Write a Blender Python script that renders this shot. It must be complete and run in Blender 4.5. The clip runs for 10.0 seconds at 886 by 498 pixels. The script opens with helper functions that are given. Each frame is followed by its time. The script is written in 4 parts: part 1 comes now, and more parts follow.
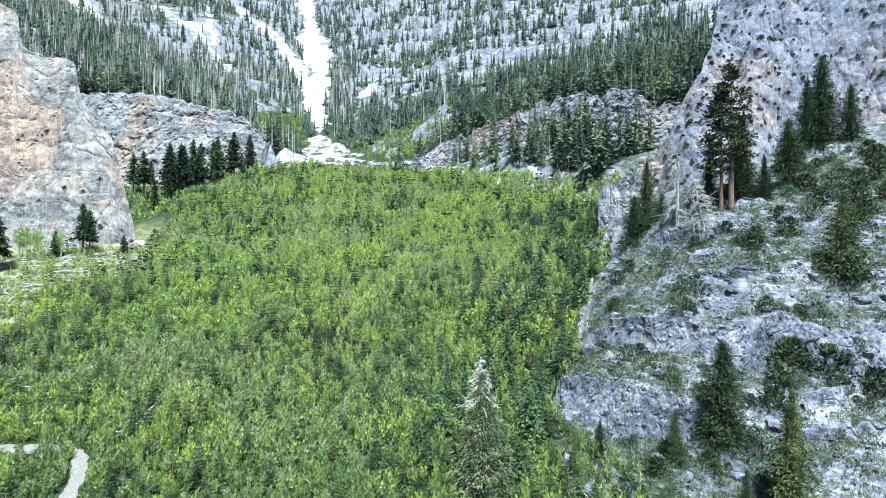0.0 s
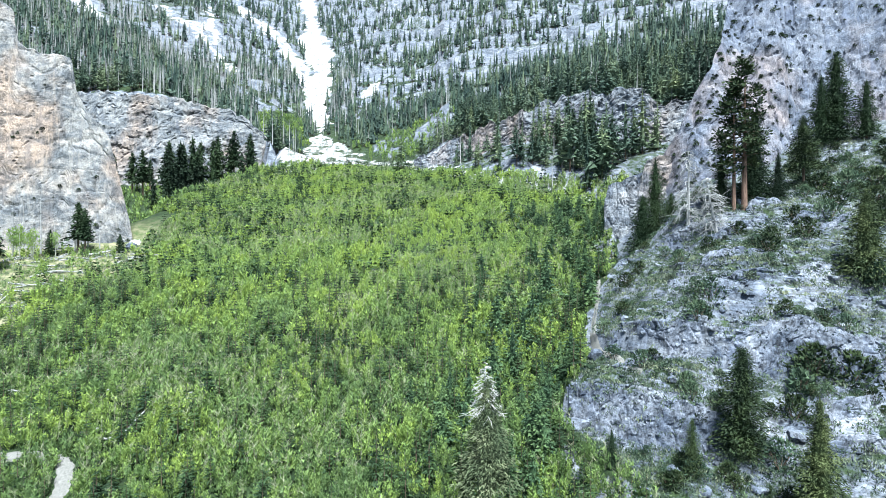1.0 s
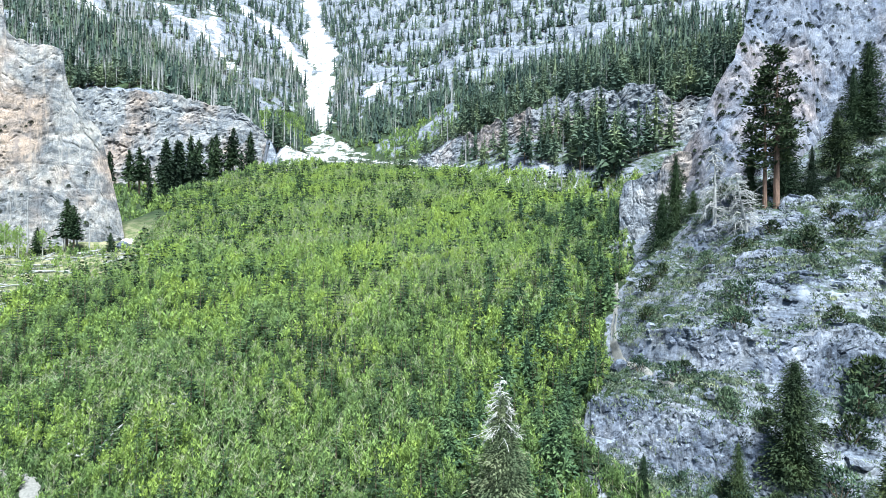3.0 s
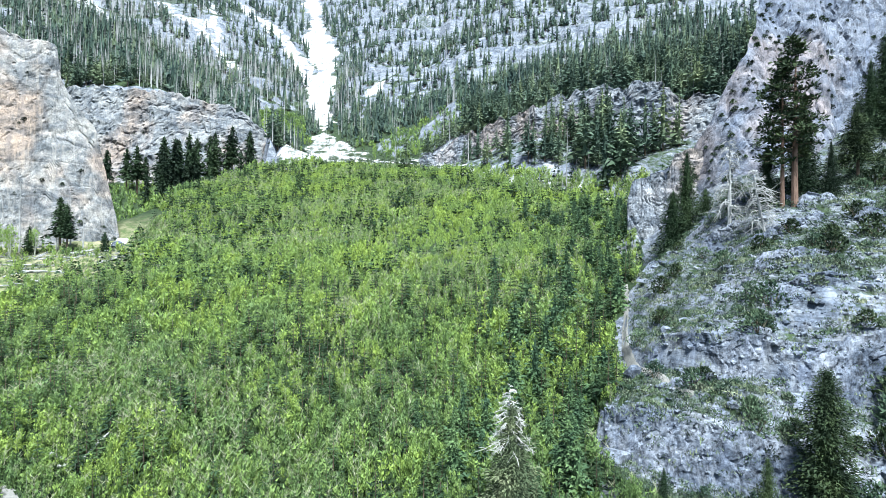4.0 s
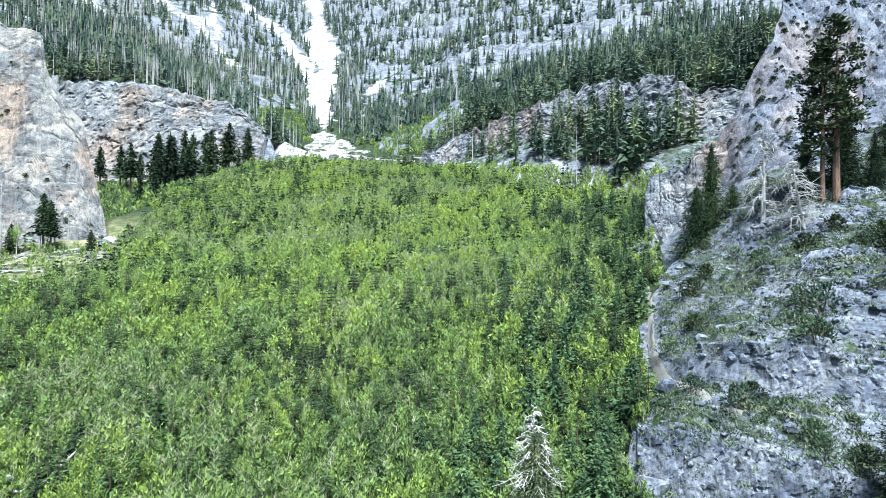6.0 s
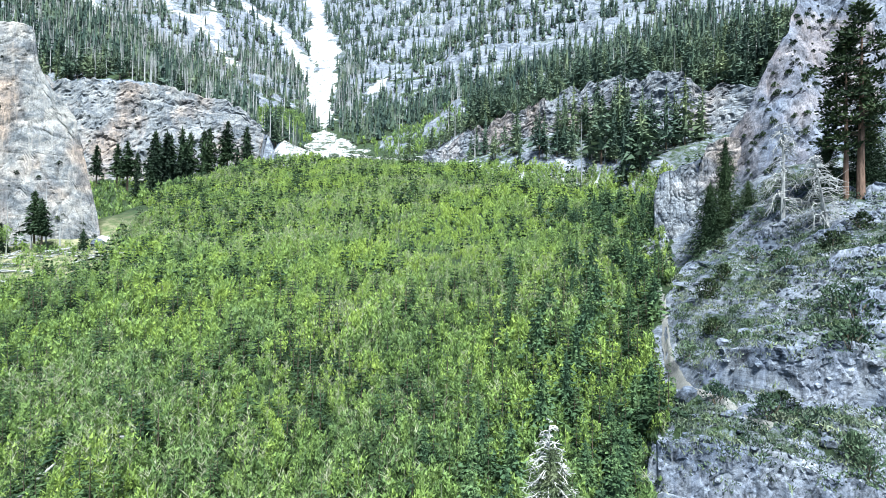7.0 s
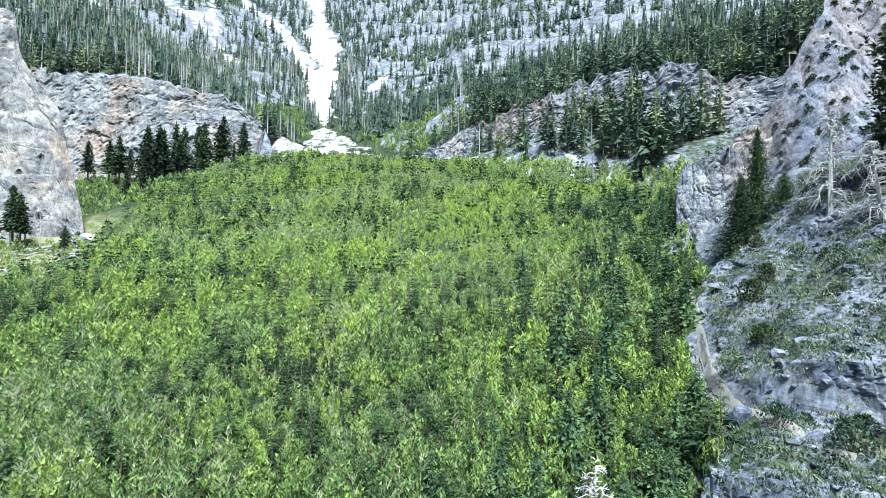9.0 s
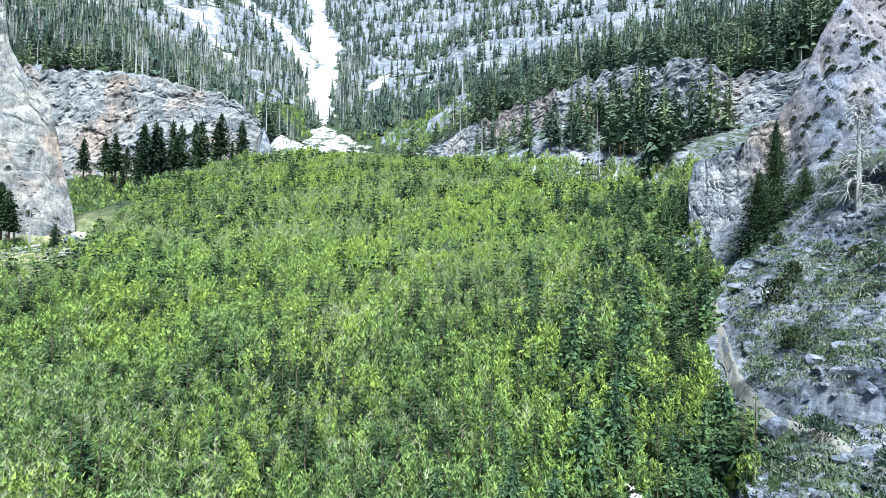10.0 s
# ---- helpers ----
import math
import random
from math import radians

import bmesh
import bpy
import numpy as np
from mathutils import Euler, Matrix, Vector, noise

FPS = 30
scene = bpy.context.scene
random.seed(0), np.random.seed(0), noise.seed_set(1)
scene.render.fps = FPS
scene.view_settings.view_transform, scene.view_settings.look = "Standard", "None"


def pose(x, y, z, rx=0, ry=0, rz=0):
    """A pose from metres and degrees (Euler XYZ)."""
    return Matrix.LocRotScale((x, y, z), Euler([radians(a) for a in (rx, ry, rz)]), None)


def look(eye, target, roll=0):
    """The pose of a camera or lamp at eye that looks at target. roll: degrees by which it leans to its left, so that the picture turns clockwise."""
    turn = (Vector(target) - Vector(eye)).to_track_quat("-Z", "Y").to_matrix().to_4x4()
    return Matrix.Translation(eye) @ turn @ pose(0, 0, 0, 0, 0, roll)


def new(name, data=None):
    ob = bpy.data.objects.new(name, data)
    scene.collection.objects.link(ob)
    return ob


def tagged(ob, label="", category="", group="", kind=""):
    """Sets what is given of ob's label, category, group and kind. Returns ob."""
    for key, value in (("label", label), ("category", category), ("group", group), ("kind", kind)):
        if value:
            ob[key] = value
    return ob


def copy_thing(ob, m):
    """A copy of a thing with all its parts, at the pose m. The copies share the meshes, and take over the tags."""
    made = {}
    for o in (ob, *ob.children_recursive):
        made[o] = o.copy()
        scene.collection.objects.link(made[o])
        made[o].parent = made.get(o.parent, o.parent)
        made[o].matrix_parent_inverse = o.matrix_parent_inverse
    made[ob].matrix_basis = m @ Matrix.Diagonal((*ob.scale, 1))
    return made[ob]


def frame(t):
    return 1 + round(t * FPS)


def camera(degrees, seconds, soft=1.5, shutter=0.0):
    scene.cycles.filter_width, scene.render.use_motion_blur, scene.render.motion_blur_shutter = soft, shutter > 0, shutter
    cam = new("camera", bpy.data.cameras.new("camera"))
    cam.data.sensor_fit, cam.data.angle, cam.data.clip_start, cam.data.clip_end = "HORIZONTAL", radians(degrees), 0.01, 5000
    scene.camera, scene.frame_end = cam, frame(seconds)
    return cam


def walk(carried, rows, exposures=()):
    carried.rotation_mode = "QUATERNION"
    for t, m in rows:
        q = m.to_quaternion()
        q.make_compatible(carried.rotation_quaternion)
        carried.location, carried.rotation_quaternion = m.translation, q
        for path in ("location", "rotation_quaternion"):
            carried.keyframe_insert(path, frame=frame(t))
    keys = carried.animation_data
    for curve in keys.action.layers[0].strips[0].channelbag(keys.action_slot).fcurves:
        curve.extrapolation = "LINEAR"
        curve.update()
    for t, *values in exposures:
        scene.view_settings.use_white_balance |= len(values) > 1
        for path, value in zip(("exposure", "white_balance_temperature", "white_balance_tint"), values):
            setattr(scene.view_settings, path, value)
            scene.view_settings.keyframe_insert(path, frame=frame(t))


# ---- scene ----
cam = camera(79.9, 10.0, soft=0.8)
METRES, EYE, TILT, LEAN, TURN = 30.0, 0.0, 0.0, 0.0, 0.0
ROWS = [
    (0.0, 0.0, 0.0, 0.0, 0.0, 0.0, -0.0),
    (0.5, -0.0022, 0.0426, -0.0019, 0.09, 0.07, -0.09),
    (1.0, -0.0054, 0.0869, -0.0041, 0.17, 0.13, -0.18),
    (1.5, -0.0094, 0.1328, -0.0064, 0.24, 0.19, -0.26),
    (2.0, -0.0144, 0.1798, -0.0091, 0.31, 0.26, -0.34),
    (2.5, -0.0198, 0.2274, -0.0121, 0.38, 0.32, -0.41),
    (4.0, -0.0355, 0.3727, -0.0208, 0.56, 0.49, -0.56),
    (4.5, -0.0413, 0.4223, -0.0236, 0.59, 0.54, -0.6),
    (5.0, -0.0472, 0.4723, -0.026, 0.63, 0.59, -0.63),
    (5.5, -0.053, 0.5225, -0.0285, 0.66, 0.62, -0.66),
    (7.0, -0.0703, 0.6748, -0.0372, 0.77, 0.75, -0.76),
    (7.5, -0.0763, 0.7269, -0.04, 0.8, 0.78, -0.78),
    (8.0, -0.0823, 0.7796, -0.0425, 0.83, 0.81, -0.81),
    (8.5, -0.0882, 0.833, -0.046, 0.85, 0.85, -0.83),
    (9.0, -0.0951, 0.8866, -0.049, 0.87, 0.87, -0.86),
    (9.5, -0.1023, 0.9399, -0.0527, 0.89, 0.91, -0.87),
    (10.0, -0.1094, 0.9922, -0.0568, 0.92, 0.94, -0.88),
]
walk(cam, [(t, pose(0, 0, EYE, TILT, LEAN, TURN) @ pose(METRES * x, METRES * y, METRES * z, 90 + pitch, roll, yaw)) for t, x, y, z, yaw, pitch, roll in ROWS], exposures=[(0.0, 2.03, 5800, 0), (10.0, 2.03, 5800, 0)])

# ---- world, sun and exposure ----
world = bpy.data.worlds.new("sky")
scene.world = world
world.use_nodes = True
wn = world.node_tree.nodes
sky = wn.new("ShaderNodeTexSky")
sky.sky_type = "NISHITA"
sky.sun_disc = False
sky.sun_elevation, sky.sun_rotation = radians(60), radians(169)
world.node_tree.links.new(sky.outputs[0], wn["Background"].inputs[0])
wn["Background"].inputs[1].default_value = 0.042
sun = new("sun", bpy.data.lights.new("sun", "SUN"))
sun.data.energy, sun.data.angle, sun.data.color = 4.2, radians(12), (1.0, 0.97, 0.92)
sun.matrix_world = look((16, -82, 150), (0, 0, 0))


# ---- noise and terrain ----
def lattice(i, j, k, seed):
    n = (i * 374761393 + j * 668265263 + k * 2147483647 + seed * 974634721) & 0xFFFFFFFF
    n = ((n ^ (n >> 13)) * 1274126177) & 0xFFFFFFFF
    return ((n ^ (n >> 16)) & 0xFFFFFF) / float(0xFFFFFF) * 2 - 1


def vnoise(x, y, z=0.0, seed=0):
    x, y, z = np.broadcast_arrays(np.asarray(x, float), np.asarray(y, float), np.asarray(z, float))
    i, j, k = (np.floor(a).astype(np.int64) for a in (x, y, z))
    u, v, w = ((a - b) for a, b in ((x, i), (y, j), (z, k)))
    u, v, w = (a * a * (3 - 2 * a) for a in (u, v, w))
    out = 0
    for a in (0, 1):
        for b in (0, 1):
            for c in (0, 1):
                out = out + lattice(i + a, j + b, k + c, seed) * (u if a else 1 - u) * (v if b else 1 - v) * (w if c else 1 - w)
    return out


def fbm(x, y, z=0.0, seed=0, octaves=4, gain=0.5):
    total, amp = 0, 1.0
    for o in range(octaves):
        total = total + amp * vnoise(np.asarray(x) * 2 ** o, np.asarray(y) * 2 ** o, np.asarray(z) * 2 ** o, seed + o)
        amp *= gain
    return total


def ridged(x, y, z=0.0, seed=0, octaves=4):
    total, amp = 0, 1.0
    for o in range(octaves):
        total = total + amp * (1 - 2 * np.abs(vnoise(np.asarray(x) * 2 ** o, np.asarray(y) * 2 ** o, np.asarray(z) * 2 ** o, seed + o)))
        amp *= 0.5
    return total


def smooth(a, b, v):
    s = np.clip((v - a) / (b - a), 0, 1)
    return s * s * (3 - 2 * s)


def axis_x(y):
    """The gully's line in plan."""
    return np.interp(y, [0, 180, 200, 250, 283, 310, 330, 356, 386, 416, 445, 481, 520, 564, 600, 700, 2000], [20, -28, -31, -48, -66, -72, -77, -88, -94, -94, -106, -121, -130, -145, -157, -195, -600])


def slope_edge(y):
    """Where the fan of young trees meets the rocky hillside."""
    return np.interp(y, [30, 46, 56, 69, 85, 100, 113, 140], [17, 16, 11, 18, 24, 30, 35, 44])


def ledge_line(x):
    """The foot of the rock ledge that crosses the hillside."""
    return np.interp(x, [18, 20, 24, 28, 33, 37, 45, 60, 72], [67, 64.6, 58.8, 56.8, 54.8, 52.6, 51.5, 53, 54]) + 0.4 * np.sin(x / 1.7)


def low_ledge_line(x):
    return np.interp(x, [9, 11.6, 16, 19.3, 23, 27, 32], [62, 60, 55.4, 52.6, 51.0, 49.6, 49]) + 0.3 * np.sin(x / 1.3)


def crag_line(x):
    """The foot of the fractured crags behind the fan."""
    return np.interp(x, [-12, -2, 23, 49, 62, 80], [206, 200, 186, 166, 152, 138])


def brow(y):
    """The western shoulder of the fan."""
    return np.interp(y, [120, 150, 175, 200, 230], [-80, -78, -77, -70, -58])


def along(x, y, points):
    """The distance in plan to a line of points."""
    best = np.full(np.broadcast(x, y).shape, 1e9)
    for (ax, ay), (bx, by) in zip(points, points[1:]):
        ux, uy = bx - ax, by - ay
        g = np.clip(((x - ax) * ux + (y - ay) * uy) / (ux * ux + uy * uy), 0, 1)
        best = np.minimum(best, np.hypot(x - ax - g * ux, y - ay - g * uy))
    return best


TRAIL = [(-56, 60.5), (-50, 59.6), (-45, 58.4), (-41, 58.2), (-38.9, 56.8), (-37.6, 54.5), (-37.2, 52.5), (-36.5, 47)]
FOOTPATH = [(25, 89), (22.8, 82), (20.6, 76), (19.2, 71.5), (18.6, 67), (18.4, 63.5), (19.2, 60), (20.3, 56.5)]


CHUTE = [(-142, 357), (-164, 381), (-172, 384), (-187, 390), (-200, 393), (-224, 412)]
CHUTE_ARM = [(-166, 383), (-177, 402), (-210, 470)]
GULLY_ARM = [(-100, 390), (-118, 419), (-132, 437), (-160, 463), (-190, 498)]
HIGH_CHUTE = [(-222, 350), (-242, 367), (-262, 380)]


def fan_end(x):
    """How far back the fan reaches: its crest, and the foot of the rock band behind it."""
    return np.interp(x, [-220, -150, -118, -96, -80, -66, -50, -20, 5, 27, 40, 60], [202, 214, 222, 228, 232, 202, 192, 186, 168, 146, 130, 120])


def terraces(z, period, hard):
    s = z / period
    f = s - np.floor(s)
    return (np.floor(s) + smooth(0.5 - 0.5 * (1 - hard), 0.5 + 0.5 * (1 - hard), f)) * period


def height(x, y):
    x, y = np.asarray(x, float), np.asarray(y, float)
    fan = -40.5 + 0.12 * x + 0.37 * np.maximum(y, -60) + 0.0007 * np.clip(x, -130, 130) ** 2
    fan = fan - 2.0 * np.exp(-((x - 30) / 5) ** 2 - ((y - 101) / 9) ** 2) + 0.9 * fbm(x / 14, y / 14, seed=3) + 0.25 * fbm(x / 3, y / 3, seed=4)
    fan = fan - 10 * smooth(0, 22, brow(y) - x) * smooth(126, 160, y) - 2.6 * smooth(-12, 34, x) * smooth(112, 146, y)
    d = x - slope_edge(y)
    rise = np.where(d < 14, 0.67 * d, np.minimum(9.38 + 0.14 * (d - 14), 10.9 + 0.03 * (d - 25)))
    rise = np.where(d > 0, rise, 0) * smooth(42 - 3 * smooth(28, 36, x), 74 - 7 * smooth(28, 36, x), y)
    side = np.clip(d / 6, 0, 1)
    hill = fan + rise + 0.8 * fbm(x / 9, y / 9, seed=8)
    beds = terraces(hill + 0.5 * fbm(x / 6, y / 6, seed=7), 1.25, 0.75)
    hill = hill + side * 0.4 * np.clip(0.5 + fbm(x / 12, y / 12, seed=19), 0, 1) * (beds - hill)
    thin_beds = terraces(hill + 0.35 * fbm(x / 5, y / 5, seed=6), 0.5, 0.6)
    hill = hill + side * 0.45 * np.clip(0.5 + 1.2 * fbm(x / 8, y / 8, seed=20), 0, 1) * (thin_beds - hill)
    hill = hill - 2.0 * np.exp(-((x - 33) / 5) ** 2 - ((y - 79) / 8) ** 2)
    for foot, tall, x0, x1 in ((ledge_line, 3.5, 18.5, 72), (low_ledge_line, 3.8, 9, 27)):
        at = foot(x)
        hill = hill + tall * (smooth(at, at + 1.2, y) - smooth(at - 7, at + 9, y)) * smooth(x0, x0 + 2, x) * smooth(x1, x1 - 5, x)
    hill = hill + side * (0.16 * ridged(x / 4, y / 4, seed=9) + 0.05 * cells(x / 2.8, y / 1.8, 0, 17) + 0.03 * cells(x / 1.3, y / 0.9, 0, 18))
    hill = hill - 4.4 * np.exp(-((x - 34.5) / 6.5) ** 2 - ((y - 101) / 10.5) ** 2)
    near = np.where(d > 0, hill, fan - 1.6 * np.exp(-((d + 4) / 3.5) ** 2))
    # the mountain behind
    floor = np.interp(y, [0, 190, 250, 340, 432, 582, 800, 1500, 3000], [-40, 27, 41, 84, 153, 265, 450, 900, 1100])
    off = x - axis_x(y)
    bank = np.where(off > 0, 0.26 * np.maximum(off - 22, 0), np.minimum(0.44 * np.maximum(-off - 12, 0), 24 + 0.55 * np.maximum(y - 215, 0)))
    bank = np.minimum(bank, 160)
    mount = floor + bank + (3 + 6 * smooth(250, 450, y)) * fbm(x / 45, y / 45, seed=11) * smooth(10, 40, np.abs(off))
    mount = mount + 8 * smooth(crag_line(x), crag_line(x) + 6, y) * smooth(-14, 4, x)
    step = terraces(mount + 14 * fbm(x / 55, y / 55, seed=12), 19, 0.75)
    mount = mount + 0.55 * np.clip(0.7 + fbm(x / 40, y / 40, seed=14), 0, 1) * (step - mount) * np.where(off < 0, 0.3, 1.0) * smooth(12, 40, np.abs(off)) * smooth(262, 330, y)
    mount = mount + 0.5 * ridged(x / 9, y / 9, seed=13, octaves=3)
    end = fan_end(x)
    wide = np.where(x < -70, 5, 20)
    return near + (mount - near) * smooth(end, end + wide, y)


def axis(spans):
    out = [spans[0][0]]
    for a, b, s in spans:
        n = max(1, int(round((b - a) / s)))
        out += [a + (b - a) * (i + 1) / n for i in range(n)]
    return np.array(out)


def cells(x, y, z, seed):
    """Blocky noise: every point takes the value of its nearest cell."""
    x, y, z = np.broadcast_arrays(np.asarray(x, float), np.asarray(y, float), np.asarray(z, float))
    i, j, k = (np.floor(a).astype(np.int64) for a in (x, y, z))
    best, value = np.full(x.shape, 9e9), np.zeros(x.shape)
    for a in (-1, 0, 1):
        for b in (-1, 0, 1):
            for c in (-1, 0, 1):
                p, q, r = i + a, j + b, k + c
                dist = (p + 0.5 + 0.45 * lattice(p, q, r, seed) - x) ** 2 + (q + 0.5 + 0.45 * lattice(p, q, r, seed + 1) - y) ** 2 + (r + 0.5 + 0.45 * lattice(p, q, r, seed + 2) - z) ** 2
                near = dist < best
                best = np.where(near, dist, best)
                value = np.where(near, lattice(p, q, r, seed + 3), value)
    return value


def steepness(x, y, e=1.5):
    return np.hypot(height(x + e, y) - height(x - e, y), height(x, y + e) - height(x, y - e)) / (2 * e)


# ---- meshes ----
def tri_mesh(name, verts, faces, mats, index=None, shade=False):
    """A mesh from arrays of vertices and of triangles or quads."""
    verts, faces = np.asarray(verts, np.float32), np.asarray(faces, np.int32)
    me = bpy.data.meshes.new(name)
    n, k = faces.shape
    me.vertices.add(len(verts))
    me.vertices.foreach_set("co", verts.ravel())
    me.loops.add(n * k)
    me.loops.foreach_set("vertex_index", faces.ravel())
    me.polygons.add(n)
    me.polygons.foreach_set("loop_start", np.arange(n, dtype=np.int32) * k)
    for m in mats:
        me.materials.append(m)
    if index is not None:
        me.polygons.foreach_set("material_index", np.asarray(index, np.int32))
    me.polygons.foreach_set("use_smooth", np.full(n, shade))
    me.update(calc_edges=True)
    me.validate()
    return me


def grid_faces(rows, cols):
    i = np.arange(rows * cols).reshape(rows, cols)
    return np.stack([i[:-1, :-1], i[:-1, 1:], i[1:, 1:], i[1:, :-1]], -1).reshape(-1, 4)


# ---- materials ----
def material(name, build, rough=0.9):
    m = bpy.data.materials.new(name)
    m.use_nodes = True
    t = m.node_tree
    bsdf = t.nodes["Principled BSDF"]
    bsdf.inputs["Roughness"].default_value = rough
    bsdf.inputs["Specular IOR Level"].default_value = 0.25
    build(t, bsdf)
    return m


def node(t, kind, **values):
    n = t.nodes.new(kind)
    for key, value in values.items():
        n.inputs[key].default_value = value
    return n


def noise_node(t, scale, detail=5.0, rough=0.6, stretch=None, distort=0.0):
    c = t.nodes.new("ShaderNodeNewGeometry")
    n = node(t, "ShaderNodeTexNoise", Scale=scale, Detail=detail, Roughness=rough, Distortion=distort)
    src = c.outputs["Position"]
    if stretch:
        mp = t.nodes.new("ShaderNodeMapping")
        mp.inputs["Scale"].default_value = stretch
        t.links.new(src, mp.inputs[0])
        src = mp.outputs[0]
    t.links.new(src, n.inputs["Vector"])
    return n.outputs["Fac"]


def ramp(t, fac, stops):
    r = t.nodes.new("ShaderNodeValToRGB")
    e = r.color_ramp.elements
    while len(e) < len(stops):
        e.new(0.5)
    for el, (p, c) in zip(e, stops):
        el.position, el.color = p, (*c, 1) if len(c) == 3 else c
    t.links.new(fac, r.inputs[0])
    return r.outputs[0]


def grey(v):
    return (v, v, v)


def mix(t, fac, a, b, mode="MIX"):
    m = t.nodes.new("ShaderNodeMix")
    m.data_type, m.blend_type = "RGBA", mode
    for sock, v in ((m.inputs[0], fac), (m.inputs[6], a), (m.inputs[7], b)):
        if isinstance(v, bpy.types.NodeSocket):
            t.links.new(v, sock)
        else:
            sock.default_value = v if isinstance(v, (int, float)) else (*v, 1)
    return m.outputs[2]


def bump(t, bsdf, fac, strength, distance):
    b = node(t, "ShaderNodeBump", Strength=strength, Distance=distance)
    t.links.new(fac, b.inputs["Height"])
    t.links.new(b.outputs[0], bsdf.inputs["Normal"])


def attribute(t, name):
    a = t.nodes.new("ShaderNodeAttribute")
    a.attribute_name = name
    return a.outputs["Fac"]


def rock_colour(t, warm=0.0, pale=1.0, cast=(1, 1, 1), hard=0.9):
    """Pale limestone: grey and white beds, blue-grey stains, dark fissures, warm weathered patches."""
    beds = noise_node(t, 0.16, 7, 0.7, (1, 1, 1.7), 0.8)
    fine = noise_node(t, 0.9, 9, 0.75, (1.2, 1.2, 1.0), 0.5)
    grit = noise_node(t, 4.0, 6, 0.78)
    streak = noise_node(t, 0.4, 7, 0.7, (1.8, 1.8, 0.16), 0.4)
    p = pale
    base = ramp(t, beds, [(0.40, (0.24 * p, 0.27 * p, 0.315 * p)), (0.5, (0.46 * p, 0.48 * p, 0.51 * p)), (0.60, (0.68 * p, 0.68 * p, 0.68 * p))])
    col = mix(t, hard, base, ramp(t, fine, [(0.38, grey(0.22)), (0.46, grey(0.75)), (0.53, grey(1.05)), (0.64, grey(1.45))]), "MULTIPLY")
    col = mix(t, hard * 0.9, col, ramp(t, grit, [(0.38, grey(0.35)), (0.5, grey(1.0)), (0.62, grey(1.5))]), "MULTIPLY")
    col = mix(t, ramp(t, streak, [(0.53, grey(0)), (0.64, grey(0.65))]), col, (0.13, 0.14, 0.165))
    pale_streak = noise_node(t, 0.3, 6, 0.7, (2.2, 2.2, 0.2), 0.3)
    col = mix(t, ramp(t, pale_streak, [(0.54, grey(0)), (0.64, grey(0.5))]), col, (0.72 * p, 0.71 * p, 0.69 * p))
    col = mix(t, 1.0, col, cast, "MULTIPLY")
    if warm > 0:
        patch = noise_node(t, 0.045, 4, 0.6, (1, 1, 0.8))
        tint = mix(t, ramp(t, patch, [(0.52 - 0.06 * warm, grey(0)), (0.64 - 0.08 * warm, grey(0.9))]), (1, 1, 1), (1.24, 0.98, 0.81))
        col = mix(t, 1.0, col, tint, "MULTIPLY")
    return col, fine, beds


def build_cliff(warm, pale, cast=(1, 1, 1), hard=0.9):
    def build(t, bsdf):
        col, fine, beds = rock_colour(t, warm, pale, cast, hard)
        t.links.new(col, bsdf.inputs["Base Color"])
        bump(t, bsdf, fine, 0.7, 0.3)
    return build


M_CLIFF_WARM = material("pale_warm_limestone", build_cliff(0.9, 0.4, (1.05, 1.0, 0.97), 0.7))
M_CLIFF_BAND = material("pinkish_limestone", build_cliff(0.4, 0.36, (1.0, 1.0, 1.03), 0.65))
M_CLIFF_SPUR = material("cream_limestone", build_cliff(0.45, 0.41, (0.98, 1.0, 1.08), 0.85))
M_CRAG = material("crag_limestone", build_cliff(0.3, 0.33, (0.97, 1.0, 1.1), 0.9))
M_CLIFF_GREY = material("grey_limestone", build_cliff(0.35, 0.27, (0.93, 1.0, 1.24), 0.75))


